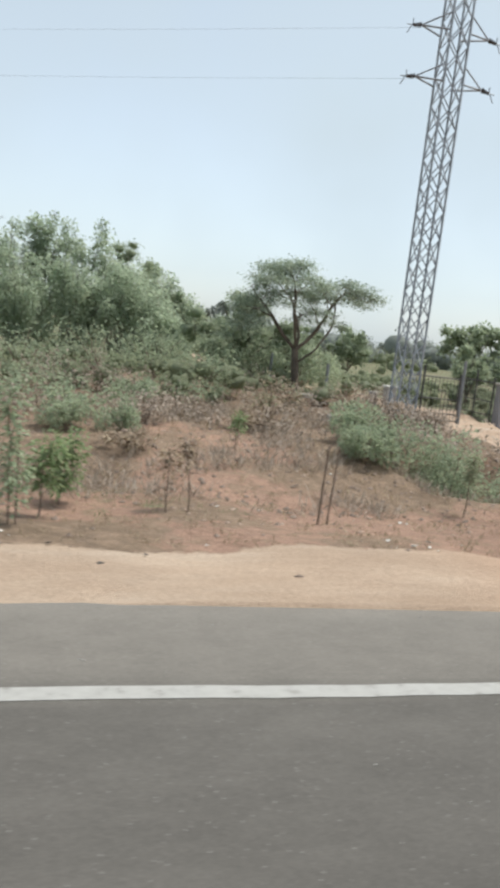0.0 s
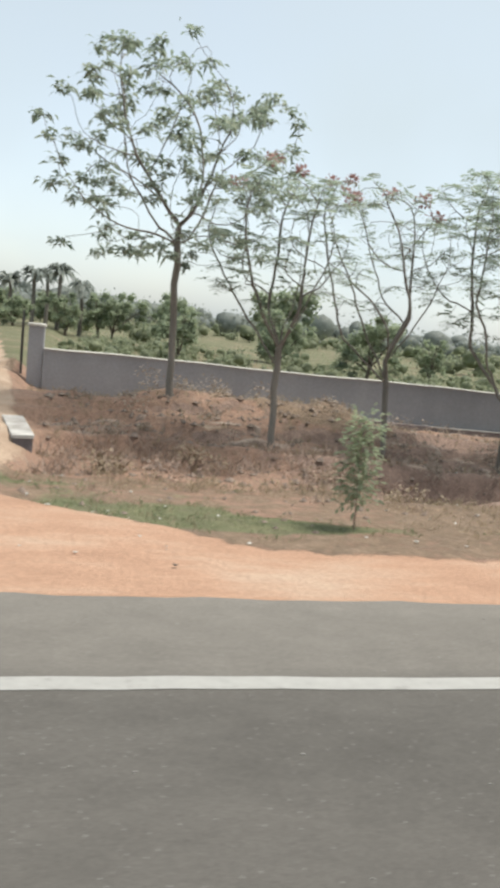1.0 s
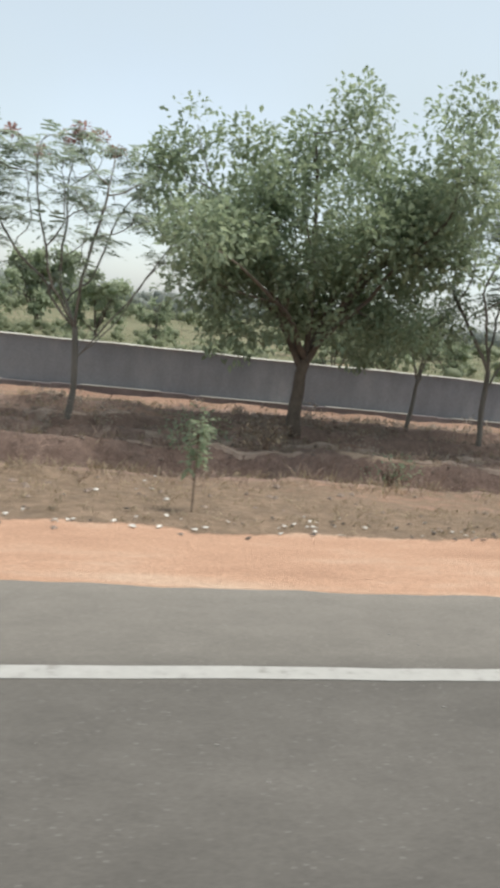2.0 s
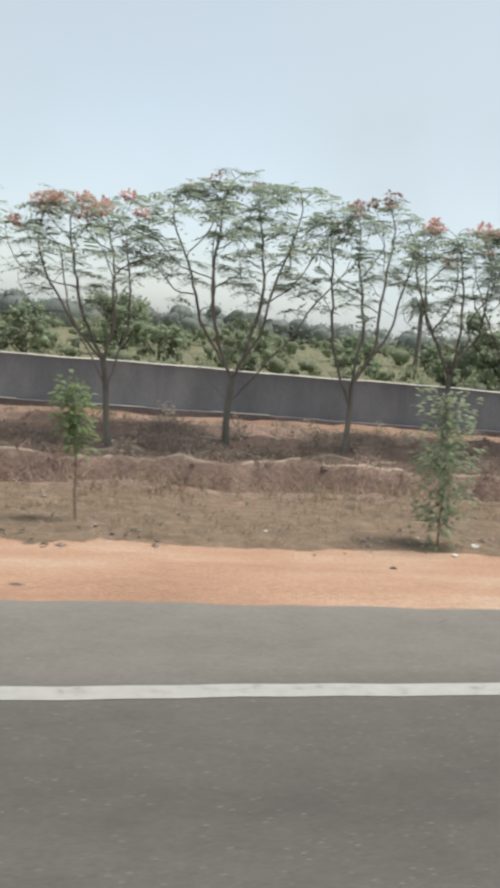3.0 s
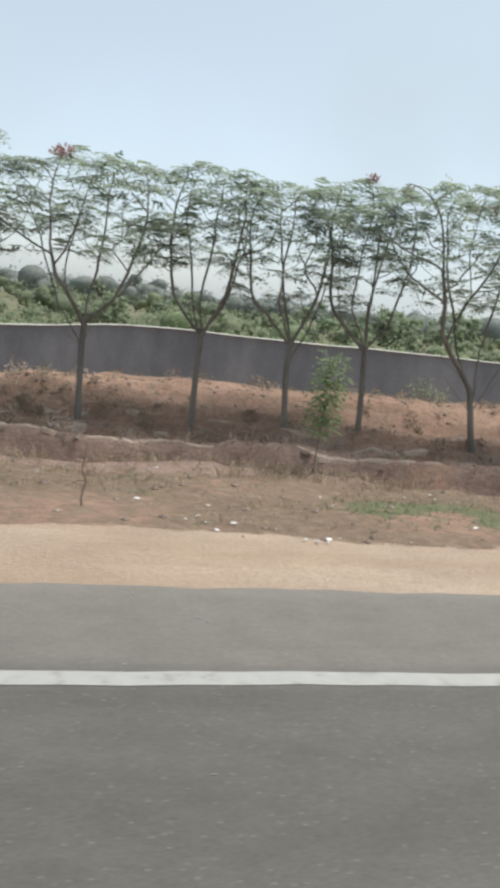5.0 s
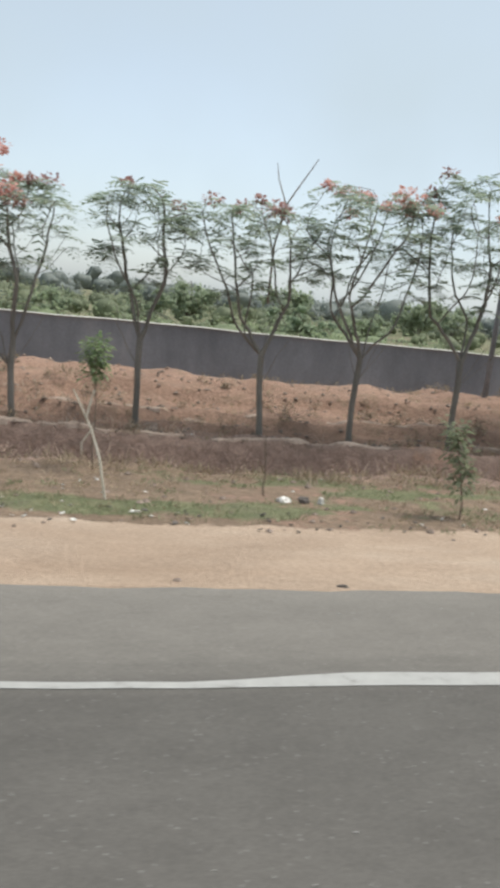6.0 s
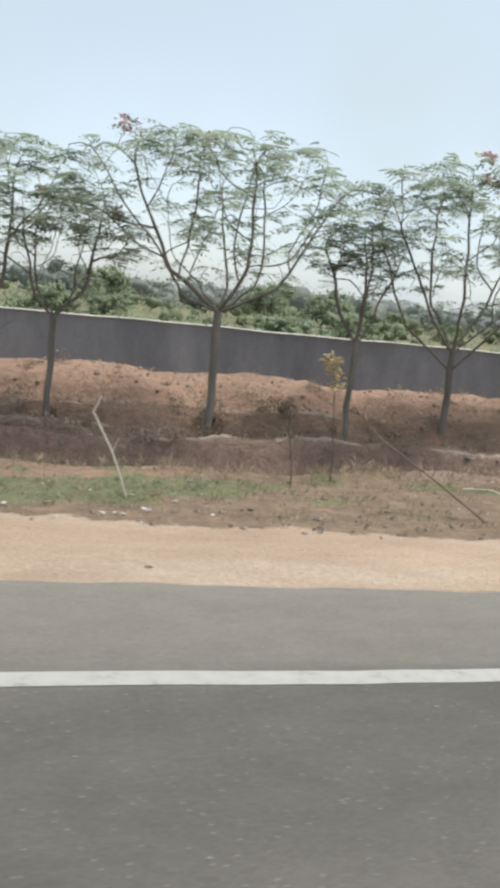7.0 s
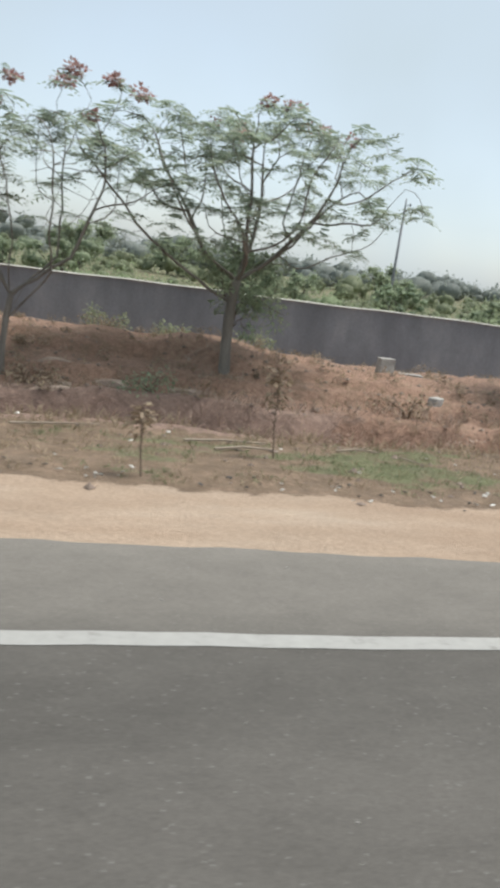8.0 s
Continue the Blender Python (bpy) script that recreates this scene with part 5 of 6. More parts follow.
def stick(points, r, material, label, name="stick", twig=0):
    """A cut branch or pole leaning or lying on the verge."""
    b = Build().tube(points, np.linspace(r, r * 0.6, len(points)), 6)
    p = np.asarray(points, float)
    for k in range(twig):
        o = p[1 + k % (len(p) - 1)]
        b.tube([o, o + np.array([rnd.uniform(-0.1, 0.1), 0.02, 0.14])], [r * 0.5, r * 0.25], 4)
    return tagged(part(name, b, material), label, "stick")


def on(x, y, dz=0.0):
    return (x, y, ground_z(x, y) + dz)


sapling(-0.4, 7.0, 1.3, -0.05, 1.3, 0.15, stake=True)
sapling(-0.15, 7.6, 0.8, 0.1, 1.2, 0.4, FRESH)
sapling(0.05, 8.3, 0.75, 0.1, 1.4, 0.3, FRESH)
stick([on(3.0, 8.0, -0.05), on(3.02, 8.0, 0.9)], 0.016, TWIG, "dead dark sapling stem on the verge", twig=2)
stick([on(3.13, 8.05, -0.05), on(3.17, 8.05, 0.8)], 0.014, TWIG, "dead dark sapling stem on the verge", twig=1)
sapling(2.75, 11.5, 0.6, 0.03, 0.4, 0.6, FRESH)
sapling(1.46, 8.04, 0.78, -0.1, 0.25, 0.7, WITHERED)
sapling(1.19, 7.87, 0.72, -0.03, 0.2, 0.7, WITHERED)
sapling(8.1, 11.0, 1.3, -0.1, 0.3, 0.7, FRESH, stem=0.014)
sapling(5.6, 9.2, 0.9, 0.05, 0.5, 0.6, SCRUB)
sapling(8.45, 9.11, 0.95, -0.15)
stick([on(6.47, 7.43, -0.05), on(6.45, 7.43, 0.3)], 0.018, TWIG, "broken dark stump of a sapling")
stick([on(5.5, 7.9, 0.03), on(6.1, 7.85, 0.08), on(6.6, 7.8, 0.07)], 0.014, TWIG, "fallen dark branch lying on grass")
sapling(16.7, 7.13, 1.2, -0.06, 1.7, 0.25, DEEP, label="leafy dark green sapling on the verge")
sapling(20.6, 7.3, 0.6, 0.0)
sapling(25.3, 7.2, 1.0, 0.05, 0.9, 0.4)
sapling(29.0, 7.1, 0.9, 0.0, 0.5, 0.5)
stick([on(33.1, 7.38, -0.04), on(32.95, 7.38, 0.45), on(32.68, 7.38, 0.8)], 0.011, STICK, "pale leaning stick on the verge")
sapling(34.85, 6.71, 1.1, -0.15, 2.2, 0.2, BROAD, label="bushy green sapling at the sand's edge")
sapling(34.7, 6.85, 0.3)
sapling(36.78, 7.52, 0.65, 0.07)
sapling(38.6, 7.14, 1.0, 0.02, 1.2, 0.55, FRESH, label="sapling with a bright green tuft of leaves")
bush(38.96, 6.75, 0.2, 0.4, SCRUB, "small grey-green weed at the sand's edge", 220, 0.05)
sapling(41.95, 7.26, 1.3, -0.1, 1.3, 0.55, FRESH, label="sapling with a bright green tuft of leaves")
sapling(45.5, 6.7, 1.5, -0.12, 2.4, 0.1, BROAD, label="bushy green sapling at the sand's edge")
sapling(47.19, 7.51, 0.66, -0.08)
sapling(47.75, 7.5, 0.55, 0.0, 1.2, 0.1)
b = Build().tube([on(49.88, 8.3, -0.05), on(49.9, 8.3, 0.3), on(49.97, 8.3, 0.6), on(50.17, 8.3, 1.05)], [0.02, 0.017, 0.014, 0.008], 6)
b.tube([on(49.94, 8.33, -0.05), on(49.95, 8.33, 0.35), on(50.0, 8.32, 0.62), on(50.12, 8.32, 0.9)], [0.016, 0.014, 0.011, 0.006], 6)
tagged(part("stick", b, STICK), "bleached forked branch standing on the verge", "stick")
stick([on(51.58, 7.15, 0.0), on(51.66, 7.15, 0.07), on(51.72, 7.15, 0.2)], 0.012, STICK, "short pale curved twig on the verge")
bush(53.5, 9.1, 0.28, 0.5, DEEP, "dark weed bush at the ditch edge", 260, 0.06)
sapling(57.5, 14.8, 1.6, -0.1, 0.3, 0.7)
sapling(56.95, 9.9, 2.0, -0.55, 1.6, 0.5, YELLOWED, label="sapling with yellowed withered leaves")
sapling(58.3, 7.49, 0.4, 0.02, 0.2, 0.5, WITHERED)
sapling(60.6, 7.08, 0.42, 0.02)
sapling(60.9, 7.3, 0.3, 0.15, 1.2, 0.1, GREEN_BLADE)
sapling(67.0, 7.2, 0.8, 0.0, 0.8, 0.4)
sapling(70.2, 7.0, 0.6)
sapling(73.2, 9.6, 1.55, 0.1, 2.0, 0.4, FRESH, label="leafy light green sapling by the ditch")
sapling(77.86, 7.68, 0.5, -0.08)
sapling(77.3, 8.7, 1.5, -0.15, 0.0, 0.7, WITHERED)
sapling(77.25, 8.75, 1.45, -0.1, 0.3, 0.8, YELLOWED, label="sapling with drooping brown withered leaves")
sapling(80.93, 6.75, 0.95, -0.03, 0.9, 0.7, BROAD, stake=True)
sapling(84.1, 9.0, 1.5, -0.05, 1.0, 0.75, FRESH)
b = Build().tube([on(84.23, 7.3, -0.05), (84.15, 7.3, 0.3), (84.05, 7.3, 0.6), (83.87, 7.3, 0.96)], [0.014, 0.013, 0.011, 0.007], 6)
b.tube([(84.0, 7.3, 0.7), (84.02, 7.29, 0.8), (84.06, 7.29, 0.97)], [0.012, 0.01, 0.006], 6)
b.tube([(84.06, 7.3, 0.6), (83.97, 7.31, 0.45), (83.98, 7.31, 0.34)], [0.008, 0.007, 0.004], 5)
tagged(part("stick", b, STICK), "forked bleached stick leaning on the verge", "stick")
sapling(85.96, 7.95, 0.68, -0.05)
sapling(87.84, 7.06, 1.0, -0.2, 0.9, 0.3, SCRUB)
sapling(91.2, 7.0, 2.3, -0.75, 4.2, 0.55, FRESH, stem=0.018, label="tall sapling with a bright green leafy crown")
sapling(91.3, 7.1, 0.8, 0.1)
sapling(91.12, 7.05, 0.75, -0.12)
sapling(91.42, 7.12, 0.6, 0.05)
sapling(94.8, 7.1, 0.85, -0.04, 1.1, 0.55, BROAD)
sapling(94.87, 7.02, 0.3)
stick([on(97.93, 7.29, -0.04), on(97.75, 7.29, 0.45), on(97.55, 7.29, 0.82), on(97.62, 7.29, 0.98)], 0.012, STICK, "bleached stick leaning on the verge", twig=1)
sapling(99.85, 8.36, 1.1, -0.15)
sapling(100.5, 8.9, 1.55, -0.15, 0.3, 0.76, YELLOWED, label="sapling with drooping brown withered leaves")
stick([on(101.48, 6.81, 0.0), (100.9, 6.95, 0.35), (100.35, 7.1, 0.7), (100.1, 7.15, 0.95)], 0.01, TWIG, "long weathered branch leaning on the verge", twig=1)
stick([on(102.16, 8.61, 0.05), on(102.4, 8.4, 0.09), on(102.62, 8.2, 0.03)], 0.011, STICK, "curved dead branch lying on grass")
stick([on(103.02, 7.25, 0.03), on(103.9, 7.2, 0.03)], 0.008, LOG, "straight bamboo pole lying on grass", "pole")
sapling(104.68, 8.16, 0.95, -0.12, 0.2, 0.6, WITHERED)
sapling(108.29, 6.9, 0.75, -0.03)
sapling(108.42, 6.88, 0.8, -0.04, 0.4, 0.6)
sapling(112.05, 6.66, 0.65, -0.05, 0.2, 0.7, WITHERED)
sapling(113.62, 8.0, 1.0, -0.08, 0.4, 0.6, WITHERED)
for x0, y0, x1, y1 in ((107.82, 8.24, 109.0, 8.5), (108.77, 7.08, 109.69, 7.04), (110.69, 8.97, 111.73, 9.2), (110.16, 7.5, 110.4, 7.4), (112.71, 8.86, 113.74, 8.9), (114.64, 8.81, 115.26, 8.92), (115.42, 8.68, 115.5, 8.1), (113.0, 8.3, 113.7, 8.4)):
    stick([on(x0, y0, 0.03), on((x0 + x1) / 2, (y0 + y1) / 2, 0.05), on(x1, y1, 0.03)], rnd.uniform(0.01, 0.019), LOG if rnd.random() < 0.7 else TWIG, "cut branch lying on the grassy verge", "log")

# ---- litter, stones, milestone ----
def litter(x, y, size, material, label, name="litter_bag", seed=1):
    return tagged(part(name, Build().lump(on(x, y, -0.01), tuple(0.62 * s for s in size), seed, 0.35), material, smooth=False), label, "litter")


litter(35.1, 7.95, (0.17, 0.12, 0.07), LITTER, "crumpled white plastic sheet on dry grass", seed=2)
litter(34.8, 8.0, (0.1, 0.08, 0.04), LITTER, "crumpled white plastic scrap on dry grass", seed=3)
litter(86.1, 7.65, (0.12, 0.1, 0.08), LITTER, "torn white bag on the verge", seed=4)
litter(86.32, 7.62, (0.1, 0.08, 0.09), DARK_LITTER, "dark rag beside a white bag", "rag", 5)
litter(86.5, 7.6, (0.06, 0.06, 0.09), LITTER, "small white bag on the verge", seed=6)
litter(89.1, 7.6, (0.12, 0.1, 0.12), LITTER, "rounded white stone on the verge", "stone", 7)
litter(92.85, 9.2, (0.11, 0.1, 0.08), LITTER, "torn white bag on grass", seed=8)
litter(93.15, 9.25, (0.12, 0.1, 0.09), LITTER, "torn white bag on grass", seed=9)
litter(92.99, 9.22, (0.07, 0.08, 0.08), DARK_LITTER, "dark rag between white bags", "rag", 10)
litter(93.65, 8.4, (0.13, 0.08, 0.05), LITTER, "flattened white bag on grass", seed=11)
litter(105.6, 7.6, (0.08, 0.07, 0.04), LITTER, "white paper scrap on grass", seed=12)
litter(105.8, 7.7, (0.1, 0.05, 0.03), LITTER, "white paper scrap on grass", seed=13)
litter(79.6, 6.75, (0.05, 0.05, 0.05), LITTER, "small white cup on the sand's edge", seed=14)
litter(51.0, 6.6, (0.14, 0.08, 0.03), LITTER, "pale torn sheet at the sand's edge", seed=15)
litter(50.2, 7.4, (0.1, 0.06, 0.03), LITTER, "white paper scrap on grass", seed=16)
litter(38.95, 6.6, (0.14, 0.06, 0.03), LITTER, "pale torn sheet at the sand's edge", seed=17)
litter(40.6, 6.8, (0.06, 0.05, 0.03), LITTER, "white paper scrap on grass", seed=18)
litter(45.9, 6.7, (0.08, 0.06, 0.04), LITTER, "white paper scrap at the sand's edge", seed=19)
litter(47.4, 6.75, (0.06, 0.05, 0.04), LITTER, "white paper scrap at the sand's edge", seed=20)
litter(59.3, 6.5, (0.16, 0.05, 0.02), LITTER, "pale torn sheet at the sand's edge", seed=21)
litter(109.7, 7.05, (0.17, 0.06, 0.03), LITTER, "pale torn sheet on the verge", seed=22)
litter(110.3, 7.45, (0.12, 0.06, 0.05), LITTER, "white scrap on the verge", seed=23)
for k, (x, y) in enumerate(((0.4, 5.9), (2.0, 5.6), (4.8, 5.4), (33.8, 5.3), (36.0, 5.15), (41.6, 5.3), (44.7, 5.9), (55.0, 5.4), (57.4, 5.2), (84.7, 5.1), (85.9, 5.05), (89.5, 5.3), (92.0, 5.4), (92.6, 5.1), (94.1, 5.2), (98.0, 5.3), (103.2, 5.6))):
    litter(x, y, (0.05 + 0.02 * (k % 3), 0.035, 0.03), STONE if k % 2 else DARK_LITTER, "small dark clod on the sandy shoulder", "clod", 30 + k)

t = thing("milestone", (75.4, 6.6, ground_z(75.4, 6.6)), "small white kilometre stone with a yellow top", "milestone")
z = ground_z(75.4, 6.6)
part("stone", Build().box((75.32, 6.54, z - 0.1), (75.48, 6.66, z + 0.24), 0.012, 0.1, 0.12), WEATHERED, t)
part("cap", Build().tube([(75.36, 6.6, z + 0.24), (75.45, 6.6, z + 0.245), (75.53, 6.6, z + 0.24)], [0.045, 0.052, 0.045], 10), YELLOW, t, "yellow painted rounded top")
for k in range(3):
    part("mark", Build().box((75.37 + 0.006 * k, 6.53, z + 0.06 + 0.055 * k), (75.45 + 0.006 * k, 6.539, z + 0.085 + 0.055 * k)), BLACK, t, "dark painted bar")

# things on the bare red ground where the wall runs on
tagged(part("carton", Build().box((117.55, 14.9, ground_z(117.7, 15) - 0.02), (117.9, 15.1, ground_z(117.7, 15) + 0.3), 0.01, 0.2), WEATHERED), "pale open carton dumped on red earth", "box")
tagged(part("slab", Build().box((118.0, 14.7, ground_z(118.2, 14.8) - 0.02), (118.5, 14.95, ground_z(118.2, 14.8) + 0.07), 0.01, -0.2), WEATHERED), "pale broken slab lying on red earth", "slab")
tagged(part("block", Build().box((117.85, 12.9, ground_z(118, 13) - 0.02), (118.1, 13.1, ground_z(118, 13) + 0.18), 0.02, 0.5, 0.2), WEATHERED), "pale tilted block on red earth", "block")
tagged(part("slab", Build().box((6.3, 19.5, ground_z(6.8, 19.6) - 0.03), (7.4, 19.8, ground_z(6.8, 19.6) + 0.12), 0.02, -0.1), WEATHERED), "weathered white slab among dry bushes", "slab")
tagged(part("boundary_stone", Build().box((5.9, 15.93, ground_z(6, 16) - 0.05), (6.06, 16.05, ground_z(6, 16) + 0.24), 0.02), WEATHERED), "small white boundary stone on the rise", "stone")

# ---- culvert, gate ----
t = thing("culvert_parapet", (9.7, 11.3, -0.8), "grey culvert parapet with whitewashed stepped top", "parapet")
b = Build()
b.v = [(9.32, 13.02, -0.9), (9.6, 13.02, -0.9), (10.02, 9.5, -0.5), (9.74, 9.5, -0.5), (9.32, 13.02, 0.02), (9.6, 13.02, 0.02), (10.02, 9.5, 0.02), (9.74, 9.5, 0.02)]
b.f = [(0, 1, 2, 3), (4, 7, 6, 5), (0, 4, 5, 1), (1, 5, 6, 2), (2, 6, 7, 3), (3, 7, 4, 0)]
part("body", b, PLINTH, t)
for (x0, y0), (x1, y1), z in (((9.34, 13.0), (9.72, 10.95), 0.07), ((9.72, 10.45), (9.82, 9.55), 0.03)):
    b = Build()
    for zz in (z - 0.048, z):
        b.v += [(x0, y0, zz), (x0 + 0.3, y0, zz), (x1 + 0.3, y1, zz), (x1, y1, zz)]
    b.f = [(3, 2, 1, 0), (4, 5, 6, 7), (0, 1, 5, 4), (1, 2, 6, 5), (2, 3, 7, 6), (3, 0, 4, 7)]
    part("cap", b, WEATHERED, t, "whitewashed cap")
t = thing("culvert_parapet", (13.0, 11.6, -0.6), "low culvert parapet with a pale slab top", "parapet")
b = Build()
for zz in (-0.7, -0.03):
    b.v += [(12.62, 12.5, zz), (12.9, 12.58, zz), (13.2, 10.85, zz), (12.94, 10.75, zz)]
b.f = [(3, 2, 1, 0), (4, 5, 6, 7), (0, 1, 5, 4), (1, 2, 6, 5), (2, 3, 7, 6), (3, 0, 4, 7)]
part("body", b, PLINTH, t)
b = Build()
for zz in (-0.026, 0.02):
    b.v += [(12.6, 12.53, zz), (12.92, 12.6, zz), (13.22, 10.82, zz), (12.92, 10.72, zz)]
b.f = [(3, 2, 1, 0), (4, 5, 6, 7), (0, 1, 5, 4), (1, 2, 6, 5), (2, 3, 7, 6), (3, 0, 4, 7)]
part("cap", b, WEATHERED, t, "pale slab top")


def pillar(x0, x1, y0, y1, top, material, label, cap=True):
    z = ground_z((x0 + x1) / 2, (y0 + y1) / 2)
    t = thing("gate_pillar", ((x0 + x1) / 2, (y0 + y1) / 2, z), label, "pillar")
    part("shaft", Build().box((x0, y0, z - 0.2), (x1, y1, top - 0.07), 0.015), material, t)
    if cap:
        part("cap", Build().box((x0 - 0.03, y0 - 0.03, top - 0.068), (x1 + 0.03, y1 + 0.03, top), 0.015), COPING, t, "pale flat cap")
    return t


pillar(12.45, 12.83, 19.35, 19.73, 1.32, WALL, "grey gate pillar with a pale cap at the wall's end")
pillar(8.34, 8.62, 18.3, 18.58, 0.98, WEATHERED, "short whitewashed gate pillar")
pillar(8.0, 8.2, 18.5, 18.7, 0.85, WEATHERED, "short whitewashed stub beside the gate", False)


def gate_leaf(hinge, end, z0, z1, label, tall):
    """An open iron gate: frame, rails, thin uprights."""
    t = thing("gate_leaf", (*hinge, z0), label, "gate", "gate leaves of the compound")
    h, e = np.array(hinge), np.array(end)

    def at(u, z):
        p = h + (e - h) * u
        return (p[0], p[1], z)
    for u, top in ((0.0, z1 + 0.05), (tall, z1 + 0.2), (1.0, z1)):
        part("post", Build().bar(at(u, z0 - 0.1 if u != 1.0 else z0), at(u, top), 0.028), GATE_STEEL, t)
    for k in range(4):
        part("rail", Build().bar(at(0, z0 + (z1 - z0) * (0.03, 0.17, 0.48, 0.93)[k]), at(1, z0 + (z1 - z0) * (0.03, 0.17, 0.48, 0.93)[k]), 0.016), GATE_STEEL, t)
    for u in np.linspace(0.06, 0.94, 15):
        part("bar", Build().bar(at(u, z0 + 0.03), at(u, z1 - 0.06), 0.008), GATE_STEEL, t)


gate_leaf((8.78, 18.45), (10.55, 18.4), 0.14, 1.43, "black iron gate leaf standing open on the drive", 0.36)
gate_leaf((12.3, 19.6), (12.15, 21.3), 0.12, 1.4, "black iron gate leaf swung back by the pillar", 0.5)
for x, y, top in ((9.95, 32.0, 3.1), (10.56, 18.34, 1.85), (7.6, 21.0, 1.3), (6.4, 23.0, 1.4)):
    tagged(part("fence_post", Build().tube([on(x, y, -0.1), (x - 0.02, y, top)], [0.05, 0.04], 6), CONCRETE if y > 30 else DARK_STEEL), "thin upright fence post by the drive", "post")

# ---- lattice mast ----
def mast(cx, cy, w, top):
    z0 = ground_z(cx, cy) - 0.05
    t = thing("lattice_mast", (cx, cy, z0), "slim galvanised lattice power mast with crossarms", "mast")
    corner = [(cx - w / 2, cy - w / 2), (cx + w / 2, cy - w / 2), (cx + w / 2, cy + w / 2), (cx - w / 2, cy + w / 2)]
    part("footing", Build().box((cx - w * 0.8, cy - w * 0.8, z0 - 0.2), (cx + w * 0.8, cy + w * 0.8, z0 + 0.18), 0.03), CONCRETE, t, "concrete footing")
    for x, y in corner:
        part("leg", Build().bar((x, y, z0), (x, y, top), 0.027), STEEL, t)
    n = int((top - z0) / 0.58)
    zs = np.linspace(z0 + 0.15, top, n + 1)
    for k in range(n):
        for s in range(4):
            (xa, ya), (xb, yb) = corner[s], corner[(s + 1) % 4]
            part("brace", Build().bar((xa, ya, zs[k]), (xb, yb, zs[k + 1]), 0.014), STEEL, t)
            part("brace", Build().bar((xb, yb, zs[k]), (xa, ya, zs[k + 1]), 0.014), STEEL, t)
    for z in (7.98, 9.05, 10.3):
        for s in (-1, 1):
            tip = (cx + s * 0.84, cy, z)
            a = part("crossarm", Build().bar((cx + s * w / 2, cy - w / 2, z - 0.05), tip, 0.022).bar((cx + s * w / 2, cy + w / 2, z - 0.05), tip, 0.022).bar((cx + s * w / 2, cy - w / 2, z + 0.32), tip, 0.018), STEEL, t)
            ins = Build()
            for q in range(4):
                xx = tip[0] + s * (0.02 + 0.05 * q)
                rr = 0.066 - 0.008 * q
                ins.tube([(xx - 0.018, tip[1], z - 0.01 * q), (xx, tip[1], z - 0.01 * q), (xx + 0.018, tip[1], z - 0.01 * q)], [0.03, rr, 0.03], 8)
            part("clamp", Build().bar((tip[0] + s * 0.17, tip[1], z - 0.03), (tip[0] + s * 0.34, tip[1], z - 0.045), 0.012).bar((tip[0] + s * 0.22, tip[1], z - 0.04), (tip[0] + s * 0.32, tip[1], z - 0.22), 0.012).bar((tip[0] + s * 0.2, tip[1], z - 0.04), (tip[0] + s * 0.2, tip[1], z + 0.1), 0.012), STEEL, a, "steel end clamp with a horn")
            part("insulator", ins, PORCELAIN, a, "dark disc insulator")
    return t


mast(7.91, 16.4, 0.47, 13.5)


def wire(name, points, sag, label, r=0.006):
    b = Build()
    for a, e in zip(points, points[1:]):
        u = np.linspace(0, 1, 14)[:, None]
        p = np.asarray(a) * (1 - u) + np.asarray(e) * u
        p[:, 2] -= (4 * sag * u * (1 - u))[:, 0]
        b.tube(p, [r] * 14, 4, False)
    return tagged(part(name, b, DARK_STEEL), label, "cable", "overhead wires")


for z in (7.92, 8.99):
    wire("overhead_wire", [(-62.0, 47.5, z - 0.3), (7.03, 16.4, z)], 0.9, "thin overhead power wire with a sag", 0.0022)

# ---- power poles ----
def power_pole(x, y, joint, top, arm, brackets, label, girth=1.0, lean=0.0):
    z0 = ground_z(x, y)
    foot = x

    def at(z):
        return foot + lean * (z - z0)

    t = thing("power_pole", (x, y, z0), label, "pole")
    part("shaft", Build().tube([(at(z0 - 0.1), y, z0 - 0.1), (at(joint), y, joint)], [0.09 * girth, 0.065 * girth], 8), POLE_GREY, t, "grey concrete shaft", True)
    part("mast_pipe", Build().tube([(at(joint - 0.15), y, joint - 0.15), (at(top), y, top)], [0.045 * girth, 0.04 * girth], 8), DARK_STEEL, t, "steel pipe extension", True)
    if arm:
        x = at(top)
        a = part("crossarm", Build().box((x - 0.52, y - 0.03, top - 0.16), (x + 0.52, y + 0.03, top - 0.09), 0.008), DARK_STEEL, t)
        for dx, dz in ((-0.5, 0.0), (0.0, 0.1), (0.5, 0.0)):
            z = top - 0.09 + dz
            part("insulator", Build().tube([(x + dx, y, z), (x + dx, y, z + 0.05), (x + dx, y, z + 0.1), (x + dx, y, z + 0.16)], [0.02, 0.035, 0.05, 0.025], 8), PORCELAIN, a)
    for dz, s in brackets:
        x = at(dz)
        a = part("bracket", Build().bar((x, y, dz), (x + s * 0.28, y - 0.05, dz + 0.02), 0.016).bar((x, y, dz - 0.12), (x + s * 0.26, y - 0.05, dz), 0.01), DARK_STEEL, t)
        part("insulator", Build().tube([(x + s * 0.27, y - 0.05, dz - 0.06), (x + s * 0.27, y - 0.05, dz), (x + s * 0.27, y - 0.05, dz + 0.08)], [0.03, 0.045, 0.03], 8), PORCELAIN, a)
    return t


power_pole(55.52, 17.2, 5.0, 6.33, True, ((5.25, -1), (4.75, -1), (5.0, 1)), "concrete power pole with steel top and crossarm", lean=-0.077)
power_pole(92.9, 15.9, 4.2, 5.1, False, ((4.75, 1),), "plain grey pole rising before the wall", 0.75)
